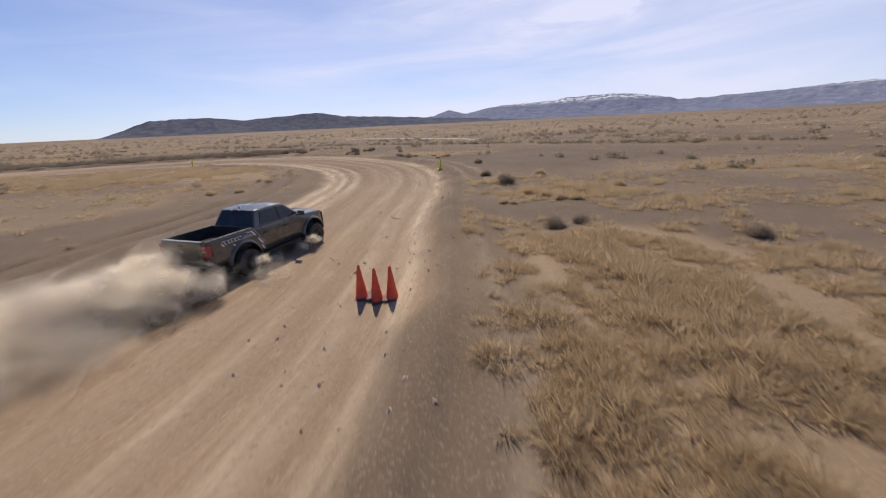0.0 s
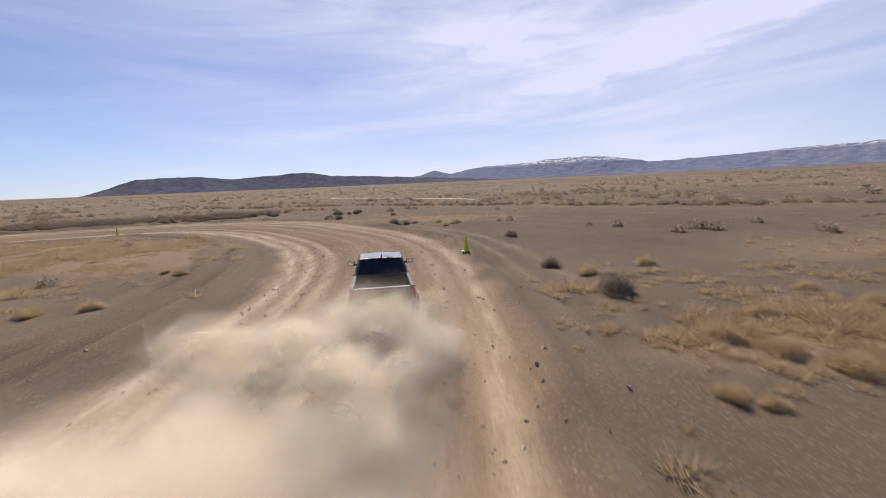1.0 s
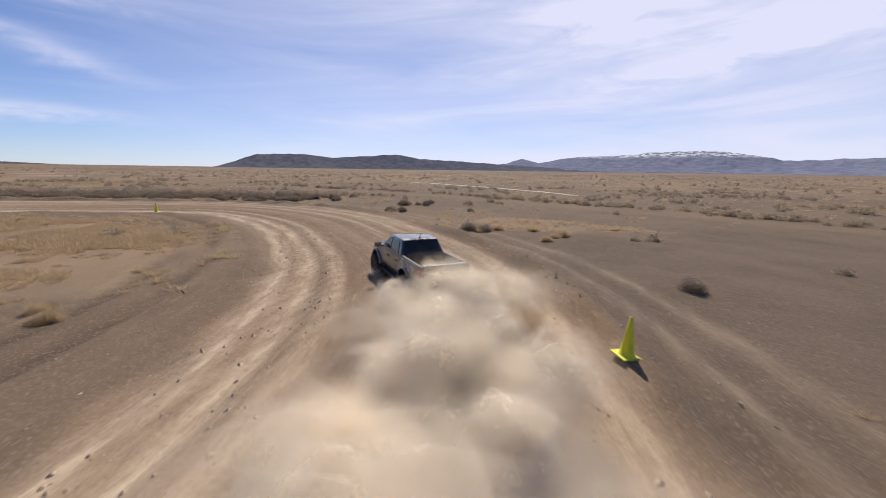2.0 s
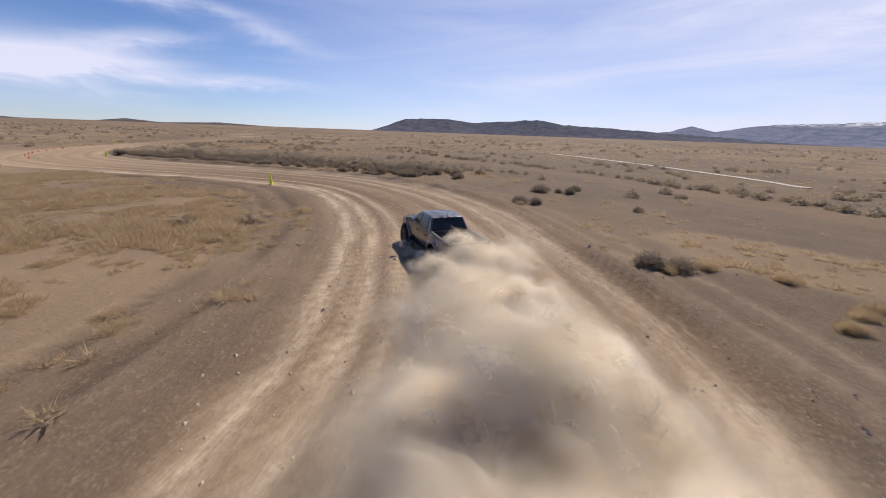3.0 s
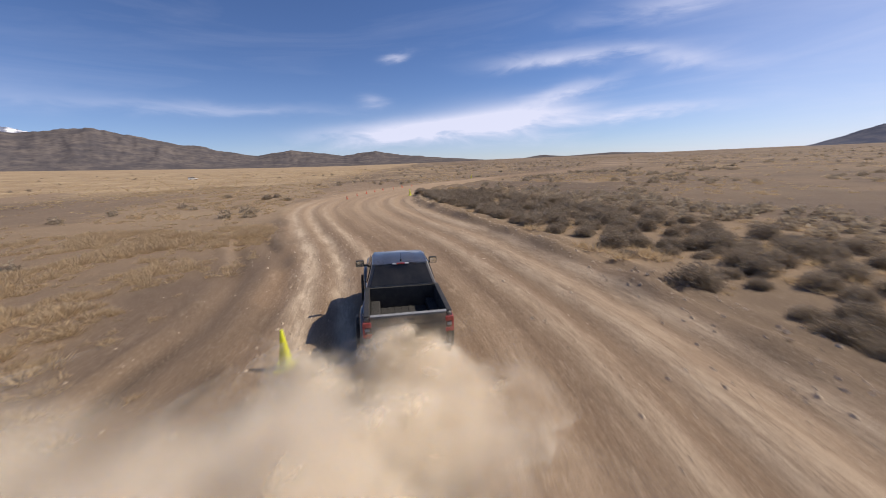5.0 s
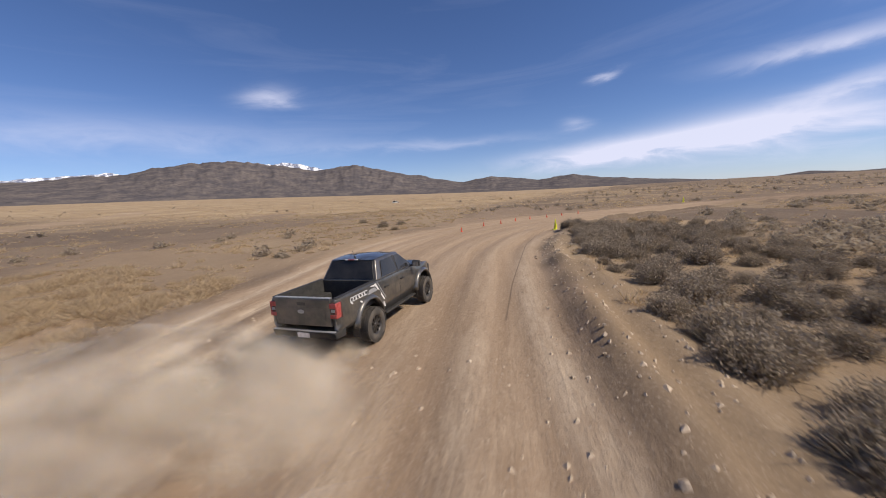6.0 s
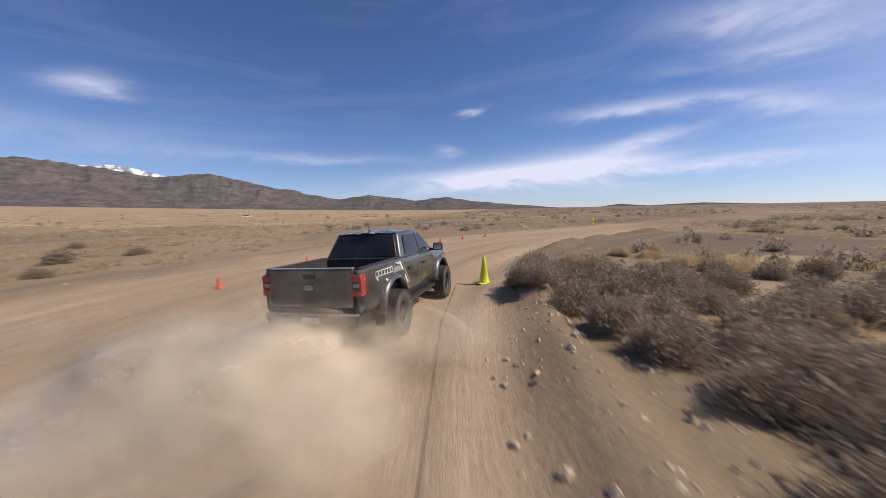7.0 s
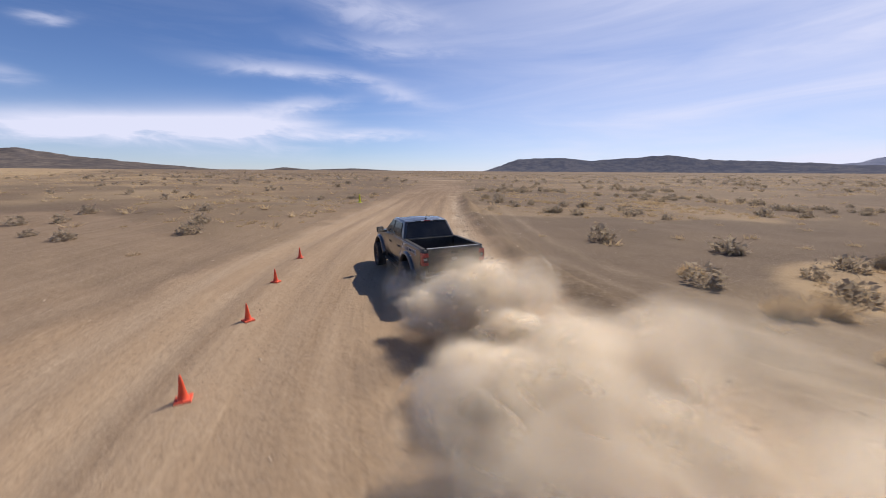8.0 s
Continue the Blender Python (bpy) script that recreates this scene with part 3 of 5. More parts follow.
# ---- hills and mountains on the horizon ----
def range_of_hills(name, profile, far, depth, mat, label, foot=-6.0, jag=0.10, snow=None, seed=0):
    """A ridge seen over bearings (degrees left of +y) with its heights in degrees, as a wrinkled slope of that depth."""
    pb, pe = np.array(profile, float).T
    order = np.argsort(pb)
    pb, pe = pb[order], pe[order]
    nb, nr = int((pb[-1] - pb[0]) / 0.15), 44
    b = np.linspace(pb[0], pb[-1], nb)
    el = np.interp(b, pb, pe)
    el = np.convolve(np.pad(el, 2, "edge"), np.ones(5) / 5, "valid") + (fnoise(b, b * 0, 0.9, seed + 2) - 0.5) * 0.16 * np.clip(el, 0, 1)
    t = np.linspace(0, 1, nr)
    bb, tt = np.meshgrid(b, t)
    ee = np.broadcast_to(el, bb.shape)
    r = far - depth * (1 - tt)
    x, y = -np.sin(np.radians(bb)) * r - 30, np.cos(np.radians(bb)) * r + 45
    crest = np.tan(np.radians(ee)) * far + 3
    spur = fnoise(bb * 0.5 + tt * 1.2, tt * 1.6 + bb * 0.2, 0.8, seed) * 0.7 + fnoise(bb * 1.3 - tt * 1.5, tt * 3 + bb * 0.4, 0.8, seed + 5) * 0.3
    k = np.clip(tt + (spur - 0.5) * 0.17 * np.sin(tt * math.pi), 0, 1) ** 1.15
    base = rise(x, y) - 2 + foot * 0
    z = base + (np.maximum(crest - base, 0)) * k * (1 + jag * (fnoise(bb * 1.5, tt * 4, 0.5, seed + 3) - 0.5))
    z[0] = base[0] - 8
    i = (np.arange(nr - 1)[:, None] * nb + np.arange(nb - 1)[None]).ravel()
    me = put_mesh(name, np.c_[x.ravel(), y.ravel(), z.ravel()], np.c_[i, i + nb, i + nb + 1, i + 1], mat, True)
    if snow:
        attribute(me, "snow", step(z.ravel(), math.tan(radians(snow[0])) * far, math.tan(radians(snow[1])) * far))
    return tagged(new(name, me), label, "mountain", kind="structure")


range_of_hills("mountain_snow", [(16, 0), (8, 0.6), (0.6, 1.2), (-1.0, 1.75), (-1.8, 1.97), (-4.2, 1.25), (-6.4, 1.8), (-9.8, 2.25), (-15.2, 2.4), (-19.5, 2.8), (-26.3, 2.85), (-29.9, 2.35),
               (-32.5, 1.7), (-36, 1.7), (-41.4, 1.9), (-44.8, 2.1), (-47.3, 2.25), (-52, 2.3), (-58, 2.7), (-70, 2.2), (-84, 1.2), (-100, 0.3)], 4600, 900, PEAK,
               "distant mountains tinted blue for haze, with snow along their crests", snow=(1.85, 2.45), seed=1)
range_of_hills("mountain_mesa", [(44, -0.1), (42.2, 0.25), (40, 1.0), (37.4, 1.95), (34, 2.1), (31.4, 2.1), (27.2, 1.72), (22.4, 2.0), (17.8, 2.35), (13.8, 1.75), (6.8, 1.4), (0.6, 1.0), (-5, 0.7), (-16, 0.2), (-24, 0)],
               4000, 500, MESA, "long low mesa on the horizon, tinted blue-grey for haze", seed=4)
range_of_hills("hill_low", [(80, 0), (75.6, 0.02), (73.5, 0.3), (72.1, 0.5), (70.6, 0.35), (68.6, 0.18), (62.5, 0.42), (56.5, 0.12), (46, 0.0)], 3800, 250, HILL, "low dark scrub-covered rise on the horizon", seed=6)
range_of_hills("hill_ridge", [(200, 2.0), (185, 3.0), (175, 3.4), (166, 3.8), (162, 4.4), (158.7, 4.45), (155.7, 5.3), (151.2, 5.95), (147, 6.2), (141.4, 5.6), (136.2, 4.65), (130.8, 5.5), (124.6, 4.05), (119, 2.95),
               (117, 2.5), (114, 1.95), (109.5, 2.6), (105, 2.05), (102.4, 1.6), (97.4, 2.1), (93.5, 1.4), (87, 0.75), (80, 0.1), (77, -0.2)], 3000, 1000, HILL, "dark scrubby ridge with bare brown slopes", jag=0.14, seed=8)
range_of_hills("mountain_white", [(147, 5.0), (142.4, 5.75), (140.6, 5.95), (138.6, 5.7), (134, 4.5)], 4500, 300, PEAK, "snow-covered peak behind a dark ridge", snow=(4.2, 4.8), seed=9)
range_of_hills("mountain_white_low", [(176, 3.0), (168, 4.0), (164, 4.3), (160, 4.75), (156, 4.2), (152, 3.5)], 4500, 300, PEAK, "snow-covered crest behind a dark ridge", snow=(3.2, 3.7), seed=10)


# ---- building helpers ----
def part(name, bm, mat, parent=None, label="", m=None):
    """Links a bmesh as one mesh object under a thing or a part."""
    me = bpy.data.meshes.new(name)
    bm.to_mesh(me)
    bm.free()
    for q in mat if isinstance(mat, (list, tuple)) else (mat,):
        me.materials.append(q)
    ob = new(name, me)
    if parent is not None:
        ob.parent = parent
    if m is not None:
        ob.matrix_basis = m
    return tagged(ob, label)


def box(bm, x0, x1, y0, y1, z0, z1, bev=0.0):
    r = bmesh.ops.create_cube(bm, size=1.0, matrix=Matrix.Translation(((x0 + x1) / 2, (y0 + y1) / 2, (z0 + z1) / 2)) @ Matrix.Diagonal((x1 - x0, y1 - y0, z1 - z0, 1)))
    if bev:
        es = list({e for v in r["verts"] for e in v.link_edges})
        bmesh.ops.bevel(bm, geom=es, offset=bev, segments=2, affect="EDGES", profile=0.6)
    return bm


def hexa(bm, low, high):
    """A closed block between a lower and an upper ring of points."""
    a, b = [bm.verts.new(p) for p in low], [bm.verts.new(p) for p in high]
    n = len(a)
    bm.faces.new(a[::-1])
    bm.faces.new(b)
    for i in range(n):
        bm.faces.new((a[i], a[(i + 1) % n], b[(i + 1) % n], b[i]))
    return bm


def lathe(bm, profile, steps=32, axis="x"):
    """Turns (along, radius) pairs about an axis."""
    rings = []
    for h, r in profile:
        ring = []
        for k in range(steps):
            q = 2 * math.pi * k / steps
            p = (h, r * math.cos(q), r * math.sin(q)) if axis == "x" else (r * math.cos(q), r * math.sin(q), h)
            ring.append(bm.verts.new(p))
        rings.append(ring)
    for a, b in zip(rings, rings[1:]):
        for k in range(steps):
            f = bm.faces.new((a[k], a[(k + 1) % steps], b[(k + 1) % steps], b[k]))
            f.smooth = True
    return rings


def tidy(bm, bev=0.0, seg=2, angle=35):
    bmesh.ops.remove_doubles(bm, verts=bm.verts, dist=0.0005)
    bmesh.ops.recalc_face_normals(bm, faces=bm.faces)
    if bev:
        es = [e for e in bm.edges if e.is_manifold and e.calc_face_angle(0) > radians(angle)]
        bmesh.ops.bevel(bm, geom=es, offset=bev, segments=seg, affect="EDGES", profile=0.6)
    return bm


# ---- the pickup truck ----
TX, TZ = 0.955, 0.43       # wheel centre across, tyre radius
REAR, FRONT = -1.64, 1.63  # axles


def arc(cy, cz, r, a0, a1, k):
    return [(cy + r * math.cos(radians(a0 + (a1 - a0) * i / k)), cz + r * math.sin(radians(a0 + (a1 - a0) * i / k))) for i in range(k + 1)]


def side_outline():
    """The truck's side below the windows, front to rear along the top, with wheel arches along the sill."""
    top = [(2.50, 0.62), (2.52, 0.95), (2.46, 1.13), (2.2, 1.22), (1.4, 1.27), (1.12, 1.30), (0.2, 1.315), (-1.10, 1.325), (-1.14, 1.345), (-2.0, 1.355), (-2.78, 1.365), (-2.84, 1.33), (-2.86, 0.72), (-2.80, 0.62)]
    sill = [(-2.42, 0.60)] + arc(REAR, 0.46, 0.555, 165, 15, 10) + [(REAR + 0.60, 0.47), (FRONT - 0.60, 0.47)] + arc(FRONT, 0.46, 0.555, 165, 15, 10) + [(2.24, 0.55)]
    return top + sill


def bulge(y, z):
    """How far the body side stands out at a place of the outline."""
    w = 0.905 - 0.05 * max(0.0, (z - 1.0) / 0.36) ** 2 * (1.0 if y > -1.12 else 0.35) - 0.05 * max(0.0, (0.75 - z) / 0.3)
    w -= 0.16 * max(0.0, (y - 2.0) / 0.5) ** 2 + 0.03 * max(0.0, (-2.4 - y) / 0.45) ** 2
    for c in (REAR, FRONT):
        w += 0.035 * math.exp(-((math.hypot(y - c, z - 0.46) - 0.6) / 0.16) ** 2)
    return w


def body_side(parent, side):
    bm = bmesh.new()
    f = bm.faces.new([bm.verts.new((0, y, z)) for y, z in side_outline()])
    for z in (0.62, 0.72, 0.82, 0.92, 1.02, 1.12, 1.2, 1.26, 1.31):
        bmesh.ops.bisect_plane(bm, geom=bm.verts[:] + bm.edges[:] + bm.faces[:], plane_co=(0, 0, z), plane_no=(0, 0, 1))
    for y in np.arange(-2.6, 2.5, 0.2):
        bmesh.ops.bisect_plane(bm, geom=bm.verts[:] + bm.edges[:] + bm.faces[:], plane_co=(0, y, 0), plane_no=(0, 1, 0))
    for v in bm.verts:
        v.co.x = side * bulge(v.co.y, v.co.z)
    outer = bm.faces[:]
    for q in outer:
        q.smooth = True
    made = bmesh.ops.extrude_face_region(bm, geom=outer)
    for v in (g for g in made["geom"] if isinstance(g, bmesh.types.BMVert)):
        v.co.x -= side * 0.09
    bmesh.ops.recalc_face_normals(bm, faces=bm.faces)
    return part("body_side", bm, PAINT, parent)


def pane(parent, name, corners, mat=GLASS, thick=0.012, label=""):
    """A thin plate on four or more corners, standing just proud of the shell."""
    bm = bmesh.new()
    vs = [bm.verts.new(p) for p in corners]
    f = bm.faces.new(vs)
    bm.normal_update()
    nrm = f.normal.copy()
    made = bmesh.ops.extrude_face_region(bm, geom=[f])
    for v in (g for g in made["geom"] if isinstance(g, bmesh.types.BMVert)):
        v.co += nrm * thick
    bmesh.ops.recalc_face_normals(bm, faces=bm.faces)
    tidy(bm, 0.004, 1)
    return part(name, bm, mat, parent, label)


def wheel(parent, x, y):
    hub = part("wheel", wheel_rim(), ALLOY, parent, "dark alloy wheel with a chunky off-road tyre")
    bm = bmesh.new()
    lathe(bm, [(-0.12, 0.24), (-0.145, 0.27), (-0.15, 0.34), (-0.135, 0.395), (-0.10, 0.415), (0, 0.418), (0.10, 0.415), (0.135, 0.395), (0.15, 0.34), (0.145, 0.27), (0.12, 0.24)], 36)
    for k in range(30):
        q = 2 * math.pi * k / 30
        for off, x0, x1 in ((0, -0.145, -0.055), (0.5, -0.04, 0.04), (0, 0.055, 0.145)):
            m = Matrix.Rotation(q + off * 2 * math.pi / 30, 4, "X") @ Matrix.Translation(((x0 + x1) / 2, 0, 0.417)) @ Matrix.Diagonal((x1 - x0, 0.055, 0.028, 1))
            bmesh.ops.create_cube(bm, size=1, matrix=m)
    part("tyre", bm, RUBBER, hub)
    return hub, (x, y)


def wheel_rim():
    bm = bmesh.new()
    lathe(bm, [(-0.12, 0.245), (-0.125, 0.225), (-0.06, 0.205), (0.06, 0.205), (0.125, 0.225), (0.12, 0.245)], 32)
    lathe(bm, [(0.0, 0.001), (0.0, 0.20)], 24)
    for side in (1, -1):
        lathe(bm, [(side * 0.105, 0.001), (side * 0.105, 0.045), (side * 0.085, 0.06), (side * 0.02, 0.065)], 20)
        for k in range(9):
            q = 2 * math.pi * k / 9
            m = Matrix.Rotation(q, 4, "X")
            lo = [m @ Vector(p) for p in ((side * 0.03, -0.022, 0.05), (side * 0.095, -0.016, 0.05), (side * 0.095, 0.016, 0.05), (side * 0.03, 0.022, 0.05))]
            hi = [m @ Vector(p) for p in ((side * 0.05, -0.034, 0.215), (side * 0.10, -0.026, 0.215), (side * 0.10, 0.026, 0.215), (side * 0.05, 0.034, 0.215))]
            hexa(bm, lo, hi)
    bmesh.ops.recalc_face_normals(bm, faces=bm.faces)
    return bm


def pickup():
    truck = tagged(new("pickup_truck"), "dark grey double-cab pickup truck, dusty, with white and grey side decals", "pickup truck")
    for s in (-1, 1):
        body_side(truck, s)
    # hood with a raised middle
    bm = bmesh.new()
    rows = []
    for y, z, w in ((1.16, 1.30, 0.80), (1.5, 1.285, 0.82), (2.0, 1.255, 0.80), (2.3, 1.215, 0.74), (2.46, 1.14, 0.70), (2.53, 0.98, 0.70)):
        rows.append([bm.verts.new((w * k, y, z + 0.035 * (abs(k) < 0.55) - 0.05 * max(0, abs(k) - 0.8) / 0.2)) for k in (-1.06, -0.95, -0.6, -0.5, 0, 0.5, 0.6, 0.95, 1.06)])
    for a_, b_ in zip(rows, rows[1:]):
        for i in range(8):
            bm.faces.new((a_[i], a_[i + 1], b_[i + 1], b_[i])).smooth = True
    bmesh.ops.solidify(bm, geom=bm.faces[:], thickness=0.03)
    part("hood", bm, PAINT, truck)
    bm = box(bmesh.new(), -0.70, 0.70, 2.44, 2.535, 0.72, 1.06, 0.03)
    for k in range(5):
        box(bm, -0.6, 0.6, 2.53, 2.55, 0.76 + k * 0.058, 0.785 + k * 0.058)
    part("grille", bm, BLACK, truck)
    part("front_bumper", tidy(hexa(bmesh.new(), [(-0.82, 2.2, 0.46), (0.82, 2.2, 0.46), (0.70, 2.58, 0.46), (-0.70, 2.58, 0.46)], [(-0.86, 2.2, 0.72), (0.86, 2.2, 0.72), (0.74, 2.60, 0.72), (-0.74, 2.60, 0.72)]), 0.03), BLACK, truck)
    for s in (-1, 1):
        part("headlight", box(bmesh.new(), min(s * 0.56, s * 0.80), max(s * 0.56, s * 0.80), 2.36, 2.525, 0.90, 1.08, 0.03), PALELENS, truck)
    # floor pan and cab block
    part("chassis", box(box(box(bmesh.new(), -0.62, 0.62, -2.70, 2.4, 0.42, 0.60, 0.02), -0.86, 0.86, -1.05, 1.10, 0.47, 1.26, 0.02), -0.84, 0.84, 2.05, 2.44, 0.55, 1.1, 0.02), BLACK, truck)
    part("engine_bay", box(bmesh.new(), -0.66, 0.66, 1.05, 2.3, 0.6, 1.2, 0.02), BLACK, truck)
    # greenhouse
    lo = [(-0.82, 1.20, 1.28), (0.82, 1.20, 1.28), (0.865, 0.2, 1.31), (0.86, -1.09, 1.32), (-0.86, -1.09, 1.32), (-0.865, 0.2, 1.31)]
    hi = [(-0.66, 0.44, 1.845), (0.66, 0.44, 1.845), (0.70, 0.0, 1.87), (0.69, -0.80, 1.845), (-0.69, -0.80, 1.845), (-0.70, 0.0, 1.87)]
    cab = part("cab", tidy(hexa(bmesh.new(), lo, hi), 0.045, 3, 20), PAINT, truck)
    for p in cab.data.polygons:
        p.use_smooth = True
    bm = bmesh.new()
    rows = []
    for y, z, w in ((0.45, 1.852, 0.635), (0.25, 1.882, 0.665), (-0.1, 1.902, 0.68), (-0.5, 1.895, 0.675), (-0.84, 1.862, 0.655)):
        rows.append([bm.verts.new((w * k, y, z - 0.035 * k * k - 0.012 * (abs(abs(k) - 0.62) < 0.05))) for k in (-1, -0.85, -0.66, -0.6, -0.3, 0, 0.3, 0.6, 0.66, 0.85, 1)])
    for a_, b_ in zip(rows, rows[1:]):
        for i in range(10):
            bm.faces.new((a_[i], a_[i + 1], b_[i + 1], b_[i])).smooth = True
    bmesh.ops.solidify(bm, geom=bm.faces[:], thickness=0.03)
    part("roof", bm, PAINT, truck)
    def on(lo_a, hi_a, t, out=0.0):
        v = Vector(lo_a).lerp(Vector(hi_a), t)
        return v
    pane(truck, "windshield", [(-0.72, 1.165, 1.345), (0.72, 1.165, 1.345), (0.62, 0.505, 1.825), (-0.62, 0.505, 1.825)])
    pane(truck, "rear_window", [(0.77, -1.085, 1.375), (-0.77, -1.085, 1.375), (-0.625, -0.845, 1.81), (0.625, -0.845, 1.81)], label="dark tinted rear window")
    for s in (-1, 1):
        def q(y, t, lift=0.004):
            # a point on the cab's flank: t from belt to roof edge
            w = 0.865 + (0.698 - 0.865) * t
            return (s * (w + lift), y, 1.31 + (1.862 - 1.31) * t)
        order = 1 if s > 0 else -1
        pane(truck, "front_window", [q(0.98, 0.10), q(0.12, 0.10), q(0.12, 0.86), q(0.40, 0.86)][::-order])
        pane(truck, "rear_side_window", [q(0.04, 0.10), q(-0.80, 0.12), q(-0.62, 0.84), q(0.04, 0.86)][::-order])
        pane(truck, "door_pillar", [q(0.115, 0.06, 0.006), q(0.045, 0.06, 0.006), q(0.045, 0.9, 0.006), q(0.115, 0.9, 0.006)][::-order], BLACK, 0.006)
        # mirror on its arm
        bm = box(bmesh.new(), min(s * 0.96, s * 1.20), max(s * 0.96, s * 1.20), 0.86, 0.98, 1.30, 1.49, 0.035)
        box(bm, min(s * 0.84, s * 0.98), max(s * 0.84, s * 0.98), 0.90, 0.96, 1.30, 1.36, 0.01)
        mirror = part("door_mirror", bm, BLACK, truck)
        part("mirror_glass", box(bmesh.new(), min(s * 0.985, s * 1.18), max(s * 0.985, s * 1.18), 0.852, 0.858, 1.325, 1.47), CHROME, mirror)
        # doors: shut lines, handles, step, flares
        for y in (1.02, 0.08, -0.86):
            bm = bmesh.new()
            for z0, z1 in ((0.52, 0.75), (0.75, 1.0), (1.0, 1.3)):
                x0, x1 = bulge(y, z0) + 0.001, bulge(y, z1) + 0.001
                hexa(bm, [(s * (x0 - 0.01), y - 0.006, z0), (s * x0, y - 0.006, z0), (s * x0, y + 0.006, z0), (s * (x0 - 0.01), y + 0.006, z0)],
                     [(s * (x1 - 0.01), y - 0.006, z1), (s * x1, y - 0.006, z1), (s * x1, y + 0.006, z1), (s * (x1 - 0.01), y + 0.006, z1)])
            bmesh.ops.recalc_face_normals(bm, faces=bm.faces)
            part("door_gap", bm, BLACK, truck)
        for y in (0.24, -0.70):
            w = bulge(y, 1.1)
            part("door_handle", box(bmesh.new(), min(s * (w - 0.01), s * (w + 0.035)), max(s * (w - 0.01), s * (w + 0.035)), y - 0.11, y + 0.11, 1.075, 1.115, 0.012), BLACK, truck)
        part("side_step", box(box(bmesh.new(), min(s * 0.80, s * 0.97), max(s * 0.80, s * 0.97), -0.92, 0.92, 0.40, 0.455, 0.02), min(s * 0.6, s * 0.84), max(s * 0.6, s * 0.84), -0.5, 0.5, 0.42, 0.47, 0.01), BLACK, truck)
        for c in (REAR, FRONT):
            bm = bmesh.new()
            rings = []
            for cy, cz in arc(c, 0.46, 0.56, 176, 4, 16):
                dy, dz = (cy - c) / 0.56, (cz - 0.46) / 0.56
                rings.append([bm.verts.new((s * xx, c + dy * rr, 0.46 + dz * rr)) for xx, rr in ((0.86, 0.555), (1.005, 0.555), (1.012, 0.575), (0.985, 0.625), (0.90, 0.665), (0.86, 0.665))])
            for a_, b_ in zip(rings, rings[1:]):
                for i in range(6):
                    bm.faces.new((a_[i], a_[(i + 1) % 6], b_[(i + 1) % 6], b_[i])).smooth = True
            bm.faces.new(rings[0])
            bm.faces.new(rings[-1][::-1])
            bmesh.ops.recalc_face_normals(bm, faces=bm.faces)
            part("fender_flare", bm, PAINT, truck)
            bm = bmesh.new()
            rings = []
            for cy, cz in arc(c, 0.46, 0.55, 190, -10, 12):
                rings.append([bm.verts.new((s * xx, cy, cz)) for xx in (0.60, 0.93)])
            for a_, b_ in zip(rings, rings[1:]):
                bm.faces.new((a_[0], a_[1], b_[1], b_[0]))
            bmesh.ops.solidify(bm, geom=bm.faces[:], thickness=0.01)
            part("wheel_well", bm, BLACK, truck)
            part("mud_flap", box(bmesh.new(), min(s * 0.80, s * 0.98), max(s * 0.80, s * 0.98), c - 0.60, c - 0.585, 0.28, 0.52, 0.005), BLACK, truck)
        # decals: slanted bars and a row of white blocks with dark edges on the bed side
        def decal(name, pts, mat, lift):
            bm = bmesh.new()
            f_ = bm.faces.new([bm.verts.new((s * (bulge(y, z) + lift), y, z)) for y, z in pts])
            made = bmesh.ops.extrude_face_region(bm, geom=[f_])
            for v in (g for g in made["geom"] if isinstance(g, bmesh.types.BMVert)):
                v.co.x -= s * (lift + 0.004)
            bmesh.ops.recalc_face_normals(bm, faces=bm.faces)
            part(name, bm, mat, truck)
        for k in range(6):
            y0 = -2.36 + k * 0.115
            decal("decal_block", [(y0, 1.15), (y0 + 0.10, 1.15), (y0 + 0.125, 1.25), (y0 + 0.025, 1.25)], WHITE, 0.008)
            decal("decal_block_core", [(y0 + 0.022, 1.165), (y0 + 0.088, 1.165), (y0 + 0.10, 1.235), (y0 + 0.035, 1.235)], BLACK, 0.012)
        decal("decal_bar", [(-2.36, 1.145), (-2.30, 1.145), (-2.26, 1.09), (-2.29, 1.09)], WHITE, 0.008)
        decal("decal_bar", [(-1.66, 1.12), (-1.20, 1.12), (-1.30, 1.22), (-1.56, 1.22)], GREY, 0.007)
        decal("decal_bar", [(-1.30, 1.30), (-1.22, 1.30), (-0.86, 0.80), (-0.92, 0.80)], WHITE, 0.009)
        decal("decal_bar", [(-1.16, 1.30), (-1.12, 1.30), (-0.78, 0.82), (-0.82, 0.82)], GREY, 0.009)
        decal("decal_bar", [(-1.50, 1.29), (-1.36, 1.29), (-1.24, 1.25), (-1.34, 1.25)], WHITE, 0.008)
        decal("decal_bar", [(-0.98, 0.74), (-0.90, 0.74), (-0.80, 0.58), (-0.88, 0.58)], WHITE, 0.008)
        decal("decal_bar", [(-2.02, 1.06), (-1.98, 1.08), (-1.88, 1.02), (-1.92, 1.0)], WHITE, 0.008)
        # tail lamps wrap the corner
        bm = tidy(hexa(bmesh.new(), [(s * 0.72, -2.875, 0.93), (s * 0.895, -2.86, 0.93), (s * 0.912, -2.66, 0.93), (s * 0.72, -2.66, 0.93)],
                       [(s * 0.72, -2.875, 1.29), (s * 0.885, -2.86, 1.29), (s * 0.90, -2.66, 1.29), (s * 0.72, -2.66, 1.29)]), 0.018)
        lamp = part("tail_light", bm, SMOKED, truck, "smoked tail lamp with red bars and a pale centre")
